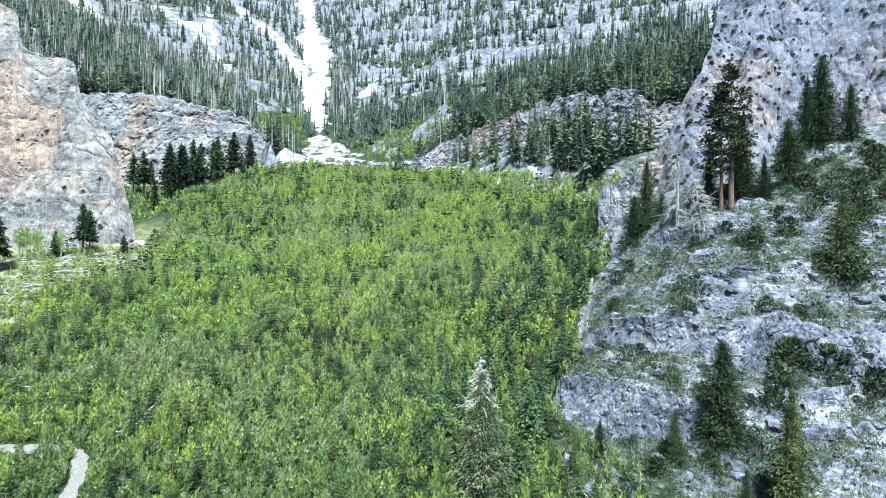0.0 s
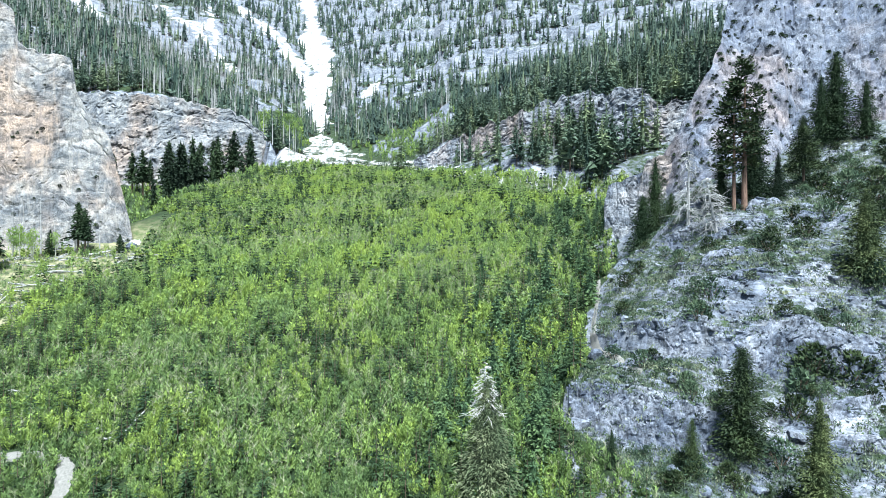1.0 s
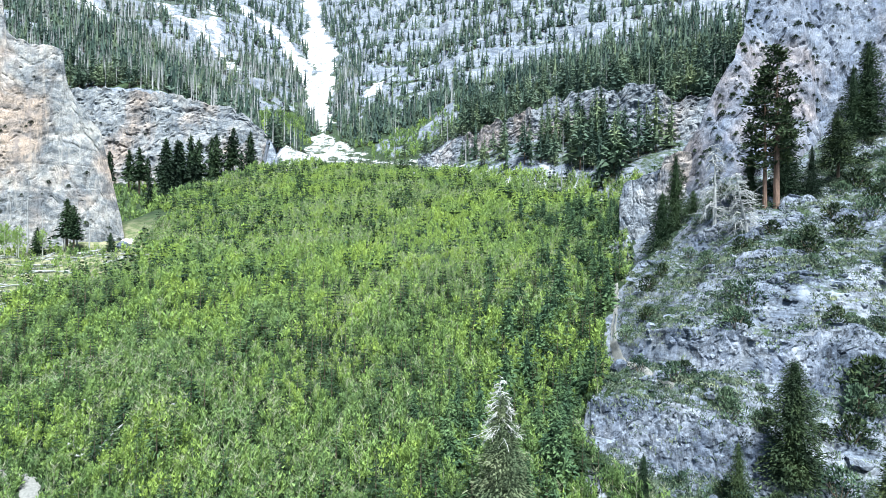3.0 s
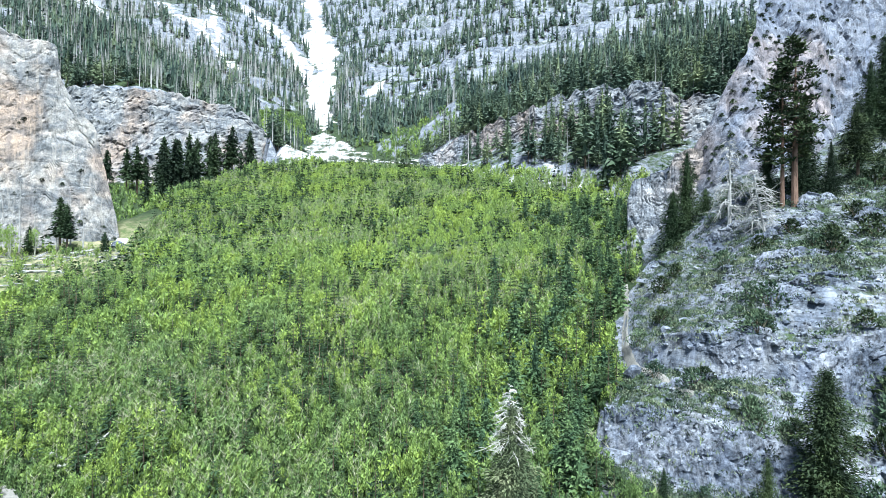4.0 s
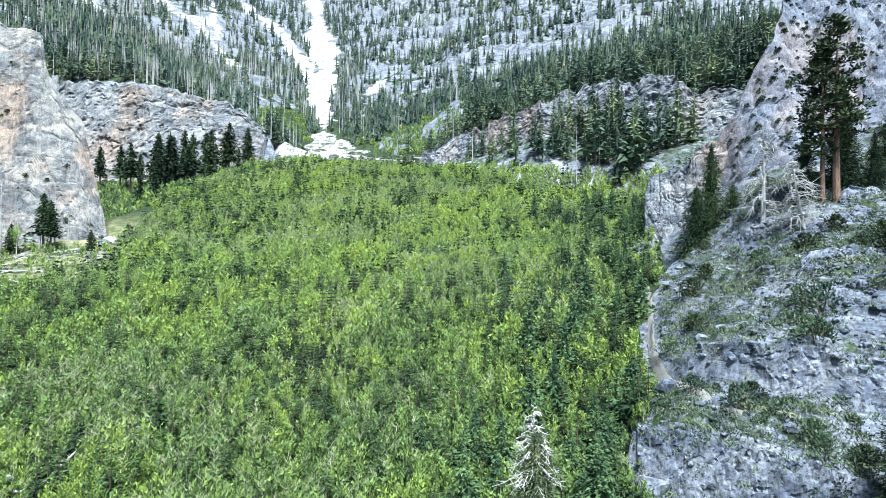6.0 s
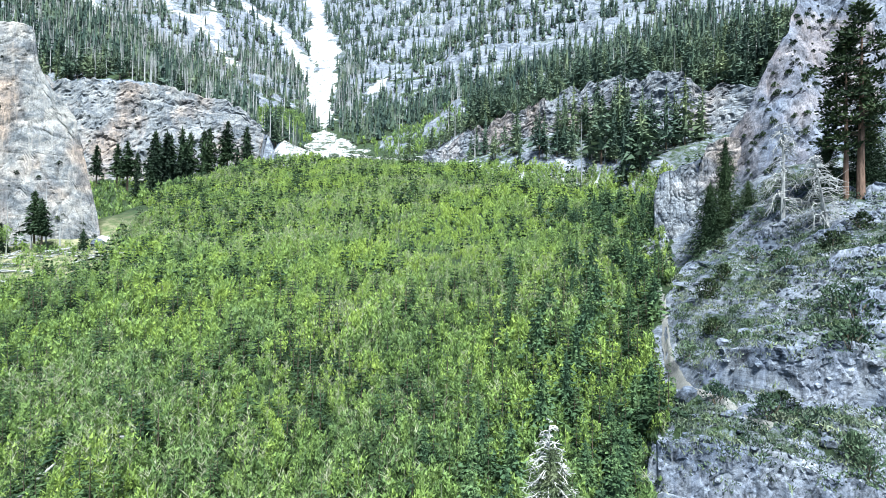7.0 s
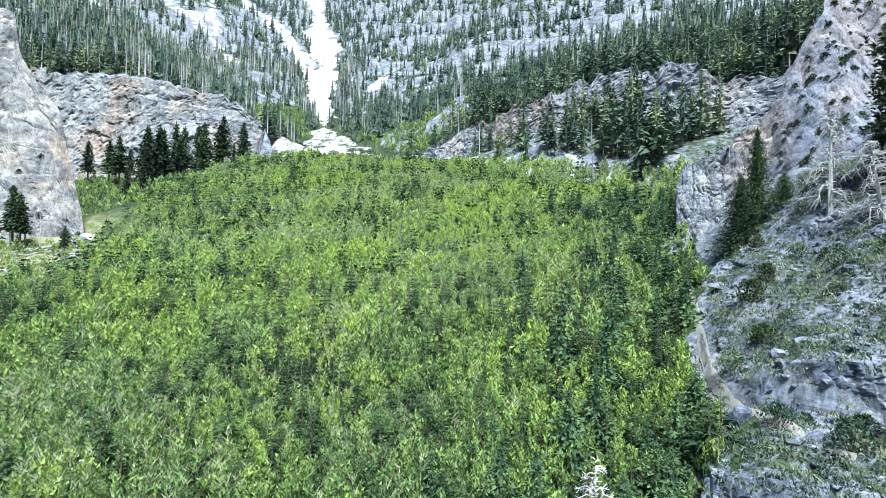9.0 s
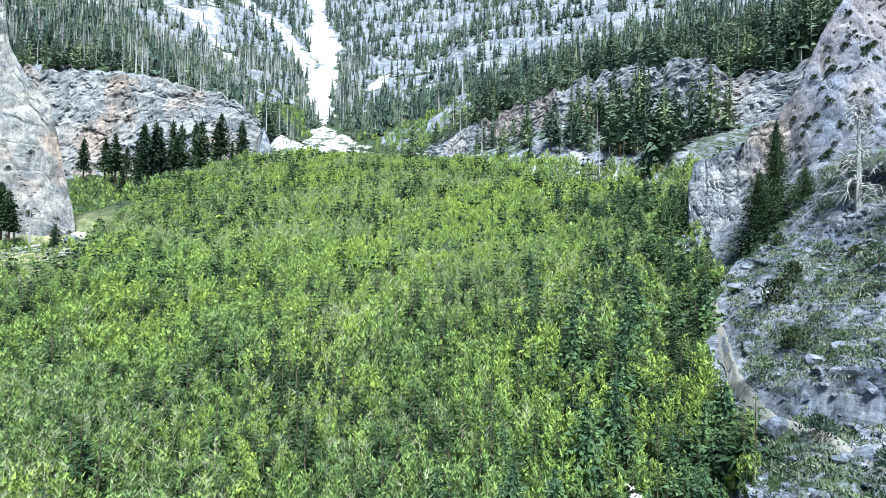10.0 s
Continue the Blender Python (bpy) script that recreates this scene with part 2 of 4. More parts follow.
def build_ground(t, bsdf):
    col, fine, beds = rock_colour(t, 0.0, 0.27, (0.95, 1.0, 1.15), 0.8)
    strata = noise_node(t, 1.0, 5, 0.7, (0.22, 0.22, 4.2), 0.4)
    col = mix(t, 0.8, col, ramp(t, strata, [(0.38, grey(0.5)), (0.48, grey(1.0)), (0.6, grey(1.3))]), "MULTIPLY")
    # Soil kept near black: its colour also carries the shade between the saplings.
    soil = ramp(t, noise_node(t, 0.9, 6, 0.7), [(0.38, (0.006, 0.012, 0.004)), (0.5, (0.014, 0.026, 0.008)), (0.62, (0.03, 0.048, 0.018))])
    soil = mix(t, attribute(t, "dry"), soil, ramp(t, noise_node(t, 0.5, 7, 0.75), [(0.4, (0.06, 0.085, 0.03)), (0.5, (0.13, 0.135, 0.07)), (0.6, (0.22, 0.20, 0.13))]))
    edge = noise_node(t, 0.7, 9, 0.78)
    add = t.nodes.new("ShaderNodeMath")
    add.operation = "ADD"
    t.links.new(attribute(t, "rock"), add.inputs[0])
    t.links.new(edge, add.inputs[1])
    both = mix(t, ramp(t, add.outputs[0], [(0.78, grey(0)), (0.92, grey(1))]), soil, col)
    add2 = t.nodes.new("ShaderNodeMath")
    add2.operation = "ADD"
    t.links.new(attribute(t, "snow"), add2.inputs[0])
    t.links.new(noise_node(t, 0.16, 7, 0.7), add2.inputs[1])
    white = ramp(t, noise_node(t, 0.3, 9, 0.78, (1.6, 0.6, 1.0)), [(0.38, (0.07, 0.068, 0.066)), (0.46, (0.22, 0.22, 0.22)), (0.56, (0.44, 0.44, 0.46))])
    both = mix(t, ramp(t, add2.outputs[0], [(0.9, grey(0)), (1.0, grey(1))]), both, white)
    t.links.new(both, bsdf.inputs["Base Color"])
    bump(t, bsdf, fine, 0.5, 0.15)


M_GROUND = material("mountain_ground", build_ground)


def build_leaf(dark, mid, light, scale=0.05, thin=0.1):
    def build(t, bsdf):
        g = t.nodes.new("ShaderNodeNewGeometry")
        spread = noise_node(t, scale, 4, 0.6)
        stand = ramp(t, spread, [(0.4, dark), (0.5, mid), (0.6, light)])
        col = mix(t, 0.8, stand, ramp(t, g.outputs["Random Per Island"], [(0.0, grey(0.78)), (0.5, grey(0.98)), (1.0, (1.18, 1.17, 1.12))]), "MULTIPLY")
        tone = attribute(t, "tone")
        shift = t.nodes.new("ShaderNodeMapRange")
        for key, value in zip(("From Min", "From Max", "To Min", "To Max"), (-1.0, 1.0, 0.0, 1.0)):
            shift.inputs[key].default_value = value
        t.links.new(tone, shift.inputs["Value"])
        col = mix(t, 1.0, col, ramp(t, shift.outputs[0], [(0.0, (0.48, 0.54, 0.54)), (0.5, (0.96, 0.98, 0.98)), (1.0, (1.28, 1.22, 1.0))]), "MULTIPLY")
        t.links.new(col, bsdf.inputs["Base Color"])
        bsdf.inputs["Specular IOR Level"].default_value = 0.2
        tr = t.nodes.new("ShaderNodeBsdfTranslucent")
        t.links.new(col, tr.inputs[0])
        mx = node(t, "ShaderNodeMixShader", Fac=thin)
        t.links.new(bsdf.outputs[0], mx.inputs[1])
        t.links.new(tr.outputs[0], mx.inputs[2])
        t.links.new(mx.outputs[0], t.nodes["Material Output"].inputs[0])
    return build


M_ASPEN = material("aspen_leaves", build_leaf((0.145, 0.213, 0.082), (0.175, 0.254, 0.078), (0.208, 0.286, 0.074), 0.09, 0.3), 0.7)
M_FIR = material("fir_needles", build_leaf((0.009, 0.019, 0.010), (0.016, 0.031, 0.014), (0.032, 0.052, 0.022)), 0.75)
M_PINE = material("pine_needles", build_leaf((0.012, 0.022, 0.011), (0.022, 0.036, 0.015), (0.042, 0.06, 0.024), 0.5), 0.75)
M_SHRUB = material("shrub_leaves", build_leaf((0.022, 0.042, 0.028), (0.046, 0.074, 0.046), (0.09, 0.128, 0.075), 0.25), 0.8)


def build_bark(a, b, c):
    def build(t, bsdf):
        n = noise_node(t, 5.0, 6, 0.7, (1, 1, 0.2))
        t.links.new(ramp(t, n, [(0.3, a), (0.5, b), (0.7, c)]), bsdf.inputs["Base Color"])
        bump(t, bsdf, n, 0.6, 0.05)
    return build


M_BARK = material("conifer_bark", build_bark((0.05, 0.04, 0.032), (0.10, 0.075, 0.055), (0.16, 0.12, 0.09)))
M_PONDEROSA = material("ponderosa_bark", build_bark((0.05, 0.035, 0.028), (0.13, 0.082, 0.062), (0.21, 0.14, 0.11)))
M_ASPEN_BARK = material("aspen_bark", build_bark((0.14, 0.14, 0.11), (0.28, 0.29, 0.24), (0.38, 0.39, 0.34)))
M_DEAD = material("bleached_dead_wood", build_bark((0.14, 0.14, 0.14), (0.27, 0.27, 0.275), (0.39, 0.39, 0.395)))


# Haze is mixed into both needle colours: paler and bluer than fir_needles.
M_HAZED_FIR = material("hazed_fir_needles", build_leaf((0.036, 0.06, 0.054), (0.06, 0.09, 0.073), (0.1, 0.13, 0.094), 0.08), 0.75)
M_HAZED_WOODS = material("hazed_woods_needles", build_leaf((0.042, 0.068, 0.053), (0.07, 0.102, 0.074), (0.118, 0.15, 0.096), 0.08), 0.75)
M_YOUNG = material("sapling_fir_needles", build_leaf((0.019, 0.039, 0.019), (0.031, 0.057, 0.025), (0.052, 0.085, 0.034), 0.3), 0.75)
M_HERB = material("undergrowth_leaves", build_leaf((0.03, 0.05, 0.022), (0.05, 0.08, 0.03), (0.08, 0.12, 0.042), 0.3, 0.2), 0.8)
M_OLIVE = material("olive_pine_needles", build_leaf((0.028, 0.042, 0.018), (0.045, 0.062, 0.025), (0.075, 0.092, 0.036), 0.5), 0.75)
M_GULLY = material("young_fir_needles", build_leaf((0.032, 0.06, 0.032), (0.052, 0.09, 0.042), (0.088, 0.135, 0.055), 0.4), 0.75)
M_DYING = material("dying_needles", build_leaf((0.06, 0.078, 0.042), (0.092, 0.112, 0.06), (0.14, 0.155, 0.09), 0.4), 0.8)
M_BLEACH = material("silver_bleached_wood", build_bark((0.2, 0.195, 0.19), (0.36, 0.355, 0.345), (0.5, 0.495, 0.485)))
M_TWIG = material("grey_twigs", build_bark((0.15, 0.16, 0.10), (0.25, 0.26, 0.17), (0.34, 0.35, 0.25)))
M_SCREE = material("pale_broken_stone", build_cliff(0.0, 0.275, (0.93, 1.0, 1.18)))
M_LEDGE = material("bedded_limestone", build_cliff(0.0, 0.3, (0.94, 1.0, 1.2), 0.9))
M_DUST = material("trodden_dust", build_bark((0.09, 0.087, 0.083), (0.14, 0.136, 0.13), (0.20, 0.195, 0.187)))
M_DRY = material("dry_grass", build_leaf((0.07, 0.095, 0.065), (0.105, 0.13, 0.092), (0.155, 0.175, 0.13), 0.3), 0.85)


# ---- the ground ----
gx = axis([(-1400, -400, 40), (-400, -200, 8), (-200, -112, 3.5), (-112, 8, 1.7), (8, 13, 0.5), (13, 46, 0.28), (46, 72, 0.6), (72, 92, 1.2), (92, 200, 4), (200, 420, 8), (420, 1400, 40)])
gy = axis([(-900, -40, 40), (-40, 32, 4), (32, 42, 1.2), (42, 78, 0.32), (78, 104, 0.55), (104, 135, 1.6), (135, 260, 2.2), (260, 460, 3.6), (460, 700, 6), (700, 2600, 50)])
GX, GY = np.meshgrid(gx, gy)
GZ = height(GX, GY)
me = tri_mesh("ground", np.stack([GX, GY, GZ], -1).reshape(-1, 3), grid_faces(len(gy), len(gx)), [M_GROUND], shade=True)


def snowy(x, y):
    """Avalanche snow and pale debris in the gully, its foot and the side chute."""
    off = np.abs(x - axis_x(y))
    half = np.interp(y, [180, 200, 230, 260, 283, 310, 328, 356, 386, 416, 445, 481, 520, 564, 600, 700], [24, 36, 26, 14, 9, 5, 5, 7.5, 10, 8.5, 14, 14, 7, 8, 10, 16])
    main = smooth(half + 2, half - 2, off + 4 * fbm(x / 12, y / 12, seed=21) + 1.5 * fbm(x / 4, y / 4, seed=26)) * smooth(186, 196, y)
    blur = 3.5 * fbm(x / 9, y / 9, seed=22)
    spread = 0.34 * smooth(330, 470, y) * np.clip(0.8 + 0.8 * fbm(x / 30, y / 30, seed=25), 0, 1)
    side = 0
    for line, wide in ((CHUTE, 5), (CHUTE_ARM, 3.5), (GULLY_ARM, 7), (HIGH_CHUTE, 7)):
        side = np.maximum(side, 0.53 * smooth(wide + 2, wide - 2, along(x, y, line) + blur))
    spot = smooth(9, 5, np.hypot(x + 51, (y - 367) * 0.6) + 3 * fbm(x / 6, y / 6, seed=23))
    main = np.maximum(main, 0.9 * spot)
    rise = y - fan_end(x) + 6 * fbm(x / 10, y / 10, seed=24)
    side_of = x - axis_x(y)
    apron = smooth(0, 5, rise) * smooth(30, 20, rise + 0.22 * np.abs(side_of)) * smooth(-34, -26, side_of) * smooth(66, 54, side_of)
    main = np.maximum(main, 0.95 * apron)
    main = main * np.interp(y, [200, 250, 285, 320], [0.48, 0.47, 0.5, 0.6])
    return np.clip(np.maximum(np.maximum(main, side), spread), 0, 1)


def rocky(x, y):
    d = x - slope_edge(y)
    hill = smooth(-2, 5, d) * (y < fan_end(x) + 6) * 0.35
    steep = smooth(0.62, 1.05, steepness(x, y)) * 0.75
    far = smooth(200, 260, y) * 0.22 + smooth(330, 520, y) * 0.18
    far = np.maximum(far, 0.33 * smooth(4, 14, y - fan_end(x)) * smooth(-14, -4, x))
    debris = 0.14 * smooth(-62, -82, x) * smooth(70, 90, y) * smooth(140, 120, y)
    return np.clip(np.maximum(np.maximum(hill + 0.3 * (steep > 0.3), steep), np.maximum(far, debris)), 0, 1)


def dry_meadow(x, y):
    return 0.9 * smooth(-58, -76, x + 7 * fbm(x / 9, y / 9, seed=71)) * smooth(62, 80, y) * smooth(150, 126, y)


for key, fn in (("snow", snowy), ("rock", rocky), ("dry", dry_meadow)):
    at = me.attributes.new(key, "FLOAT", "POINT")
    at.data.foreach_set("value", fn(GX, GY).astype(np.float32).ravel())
tagged(new("ground", me), "steep mountain ground of grassy soil, pale rock and snow", "ground", kind="structure")


# ---- cliffs ----
def cliff(name, xs, top, foot, lean, deep, mat, label, amp, seed, rows=150, sc=1.0, sink=3.0, kind="structure", rough=0.8, shear=0.0, cut=1.0):
    """A rock wall that faces the valley: top and foot give its height and its line in plan."""
    X = np.repeat(xs[None], rows, 0)
    s = np.linspace(0, 1.45, rows)[:, None] + 0 * X
    y0 = foot(X)
    z0 = height(X, y0) - sink
    z1 = np.maximum(top(X) + rough * fbm(X / 3.2, 0 * X, seed=seed + 50), z0 + 0.5)
    up = np.minimum(s, 1)
    back = np.maximum(s - 1, 0) / 0.45
    Z = z0 + (z1 - z0) * up - back * back * (z1 - z0) * 0.8
    Y = y0 + lean(X) * (Z - z0) * (s <= 1) + (s > 1) * (lean(X) * (z1 - z0) + back * deep)
    x, y, z = X / sc, Y / sc, Z / sc
    wx, wz = x + 0.9 * fbm(x / 5, y / 5, z / 5, seed=seed + 40, octaves=3), z + 0.5 * fbm(x / 5, y / 5, z / 5, seed=seed + 44, octaves=3)
    big = ridged(x / 16, y / 16, z / 34, seed=seed, octaves=3)
    beds = fbm(x / 30, y / 30, (z + 0.12 * x) / 2.6, seed=seed + 5, octaves=3)
    small = ridged(x / 2.2, y / 2.2, z / 3.4, seed=seed + 9, octaves=3)
    block = 0.6 * cells(wx / 10, y / 10, (wz + 0.1 * x) / 17, seed + 20) + 0.3 * cells(wx / 3.6, y / 4, (wz + 0.1 * x) / 6.5, seed + 24) + 0.1 * cells(wx / 1.5, y / 1.5, (wz + 0.1 * x) / 1.3, seed + 28)
    crack = np.exp(-(vnoise(wx / 5, y / 5, wz / 16, seed + 30) / 0.035) ** 2) + 0.8 * np.exp(-(vnoise(wx / 2.0, y / 2.0, wz / 7, seed + 31) / 0.05) ** 2)
    joint = np.exp(-(vnoise(x / 26, y / 26, (wz + 0.14 * x) / 4.5, seed + 32) / 0.04) ** 2)
    push = amp * (0.5 * big + 0.09 * beds + 0.11 * small + 0.5 * block) - cut * sc * (0.7 * crack + 0.22 * joint)
    Y = Y - push * (1 - back)
    Z = Z + 0.18 * amp * fbm(x / 3.5, y / 3.5, z / 3.5, seed=seed + 2) * np.minimum(1, up * 3)
    X = X + 0.25 * amp * fbm(y / 6, z / 5, x / 9, seed=seed + 3) + shear * back * deep
    CLIFFS[name] = np.stack([X, Y, Z], -1)
    me = tri_mesh(name, np.stack([X, Y, Z], -1).reshape(-1, 3), grid_faces(rows, len(xs)), [mat])
    return tagged(new(name, me), label, "cliff" if kind else "rock ledge", kind=kind)


CLIFFS = {}


def line(xs, vs):
    return lambda x: np.interp(x, xs, vs)


cliff("cliff_west", np.linspace(-175, -75.5, 230),
      line([-175, -122, -110, -105.7, -102.5, -101, -99, -94.5, -90, -88.5, -86, -81.2, -78.4, -76.3, -75.6], [98, 78, 61, 58.5, 57, 49.5, 47.5, 46.5, 45.5, 38, 33.5, 26.5, 15.5, 7, 3]),
      line([-175, -120, -90, -75], [108, 119, 126, 130]), line([-175, -80, -75], [0.08, 0.07, 0.1]), 26, M_CLIFF_WARM,
      "towering pale limestone cliff with warm weathered stains", 0.42, 31, rows=170, sc=1.0, rough=0.6, shear=-0.8, cut=0.4)
cliff("cliff_east", np.concatenate([np.linspace(33, 90, 230), np.linspace(90.5, 125, 60)]),
      line([33.5, 34.5, 37.5, 41, 43, 47.5, 53, 58.5, 65, 78, 125], [4, 11, 15.5, 16.5, 21, 29.6, 40, 49.5, 61, 85, 105]),
      line([33, 39, 44, 50, 60, 70, 85, 125], [114, 106, 97, 93, 99, 108, 106, 92]), line([33, 60, 66, 125], [0.4, 0.42, 0.15, 0.12]), 30, M_CLIFF_GREY,
      "blue-grey limestone cliff with an orange upper face", 0.95, 47, rough=1.0, shear=0.7, cut=0.55)
cliff("cliff_spur", np.linspace(31.9, 42.5, 110), line([31.9, 32.1, 32.9, 34.5, 36.6, 37.6, 38.0, 39.2, 41.0, 42.5], [1, 9.5, 13.0, 14.2, 14.8, 14.4, 12.5, 17.5, 18.5, 18]),
      line([31.9, 36, 42.5], [109.5, 107.5, 101.5]), line([31, 43], [0.05, 0.1]), 7, M_CLIFF_SPUR, "upright pale rock tower at the end of the cliff", 0.8, 55, rows=100, sc=0.5, rough=0.5, shear=0.4, cut=0.75)
cliff("cliff_north", np.linspace(-215, -70, 200),
      line([-215, -150, -118, -96, -86, -75, -70], [60, 63, 64, 61, 56, 45, 38]),
      line([-215, -150, -118, -96, -86, -70], [200, 211, 219, 225, 229, 238]), line([-215, -70], [0.08, 0.08]), 14, M_CLIFF_BAND,
      "low grey rock band with a rounded pinkish crest", 1.5, 63, rows=90, sc=0.8, rough=1.5, cut=0.9)

cliff("cliff_crags", np.linspace(-12, 82, 210),
      lambda x: height(x, crag_line(x) + 7) + 1.5 + 2.6 * fbm(x / 9, 0 * x, seed=84) + 0.9 * fbm(x / 2.6, 0 * x, seed=85),
      crag_line, line([-12, 80], [0.12, 0.12]), 9, M_CRAG,
      "fractured pale crags standing among the firs", 1.7, 83, rows=64, sc=0.6, rough=0.8, cut=0.9)


# ---- trees as arrays ----
def tube(points, radii, sides=4):
    """Triangles of a tapering tube along points."""
    points = np.asarray(points, float)
    V = []
    for p, r in zip(points, radii):
        a = np.arange(sides) * 2 * np.pi / sides
        V.append(np.stack([p[0] + r * np.cos(a), p[1] + r * np.sin(a), p[2] + 0 * a], -1))
    V = np.concatenate(V)
    F = []
    for k in range(len(points) - 1):
        for i in range(sides):
            a, b, c, d = k * sides + i, k * sides + (i + 1) % sides, (k + 1) * sides + (i + 1) % sides, (k + 1) * sides + i
            F += [(a, b, c), (a, c, d)]
    return V, np.array(F)


def limb(a, b, r0, r1, sides=3):
    """Triangles of a straight tapering stick from a to b."""
    a, b = np.asarray(a, float), np.asarray(b, float)
    w = (b - a) / (np.linalg.norm(b - a) + 1e-9)
    u = np.cross(w, [0.3, 0.2, 1.0] if abs(w[2]) < 0.9 else [1, 0, 0])
    u /= np.linalg.norm(u)
    v = np.cross(w, u)
    V = np.array([p + r * (math.cos(t) * u + math.sin(t) * v) for p, r in ((a, r0), (b, r1)) for t in [2 * math.pi * i / sides for i in range(sides)]])
    F = []
    for i in range(sides):
        j = (i + 1) % sides
        F += [(i, j, sides + j), (i, sides + j, sides + i)]
    return V, np.array(F)


def joined(parts):
    V, F, n = [], [], 0
    for v, f in parts:
        V.append(v)
        F.append(np.asarray(f) + n)
        n += len(v)
    return np.concatenate(V), np.concatenate(F)


def sprays(centres, out, length, width, rng, single=False, face=None):
    """Small kite-shaped leaf sprays, each pointing along its own way."""
    n = len(centres)
    out = out / (np.linalg.norm(out, axis=1, keepdims=True) + 1e-9)
    side = np.cross(out, rng.normal(size=(n, 3)) if face is None else face)
    side /= np.linalg.norm(side, axis=1, keepdims=True) + 1e-9
    L, W = np.asarray(length).reshape(-1, 1), np.asarray(width).reshape(-1, 1)
    if single:
        V = np.stack([centres - out * L * 0.5 - side * W * 0.5, centres - out * L * 0.35 + side * W * 0.5, centres + out * L * 0.6], 1).reshape(-1, 3)
        return V, np.arange(3 * n).reshape(-1, 3)
    V = np.stack([centres - out * L * 0.5, centres + side * W * 0.5, centres + out * L * 0.5, centres - side * W * 0.5], 1).reshape(-1, 3)
    q = np.arange(n)[:, None] * 4
    F = np.concatenate([q + [0, 1, 2], q + [0, 2, 3]])
    return V, F


def conifer_crown(rng, h, r, layers, arms, sprigs, low=0.12, power=0.85, droop=0.25, gap=0.1, thin=1.0, single=False, tip=0.018):
    """Whorls of branches as flat needle sprays, longest low down."""
    C, O, L, W = [], [], [], []
    for k in range(layers):
        f = low + (1 - low) * (k + rng.uniform(-0.3, 0.3)) / layers
        reach = r * max(0.04, (1 - f) / (1 - low)) ** power * rng.uniform(0.75, 1.15)
        for a in range(arms):
            if rng.random() < gap:
                continue
            t = 2 * math.pi * (a + rng.random()) / arms
            far = reach * rng.uniform(0.65, 1.18)
            for s in range(sprigs):
                g = ((s + 0.7) / sprigs) ** 0.6
                swing = t + rng.normal() * 0.28
                C.append((math.cos(swing) * far * g, math.sin(swing) * far * g, h * f - droop * far * g + rng.normal() * 0.012 * h))
                O.append((math.cos(swing + rng.normal() * 0.5), math.sin(swing + rng.normal() * 0.5), -droop + rng.normal() * 0.3))
                L.append(far * 1.5 / (sprigs + 1.5) * rng.uniform(0.9, 1.5) + tip * h)
                W.append((far / (sprigs + 1.0) * rng.uniform(0.7, 1.2) + 0.8 * tip * h) * thin)
    C.append((0, 0, h * 0.985))
    O.append((0, 0, 1))
    L.append(0.09 * h)
    W.append(0.03 * h)
    up = rng.normal(size=(len(C), 3)) * 0.9 + np.array([0, 0, 0.8]) + 0.35 * np.array(O)
    return sprays(np.array(C), np.array(O), np.array(L), np.array(W), rng, single, up)


def crown_core(rng, h, r, low, power, sides=9, rings=9):
    """A ragged cone added inside a dense crown to block light and view through it."""
    V = []
    for k in range(rings):
        f = low + (0.97 - low) * k / (rings - 1)
        reach = 0.4 * r * max(0.03, (1 - f) / (1 - low)) ** power
        for i in range(sides):
            t = 2 * math.pi * (i + 0.5 * (k % 2)) / sides
            d = reach * rng.uniform(0.35, 1.25)
            V.append((d * math.cos(t), d * math.sin(t), f * h - 0.12 * d))
    F = []
    for k in range(rings - 1):
        for i in range(sides):
            a, b, c, d = k * sides + i, k * sides + (i + 1) % sides, (k + 1) * sides + (i + 1) % sides, (k + 1) * sides + i
            F += [(a, b, c), (a, c, d)]
    return np.array(V), np.array(F)


def trunk_of(rng, h, r, sides=4, lean=0.01, bits=4):
    z = np.linspace(0, 0.97, bits) * h
    p = np.stack([np.cumsum(rng.normal(size=bits)) * lean * h * 0.3, np.cumsum(rng.normal(size=bits)) * lean * h * 0.3, z], -1)
    p[:, :2] -= p[0, :2]
    p[0, 2] = -0.06 * h
    return tube(p, r * (1 - 0.93 * np.linspace(0, 1, bits)), sides)


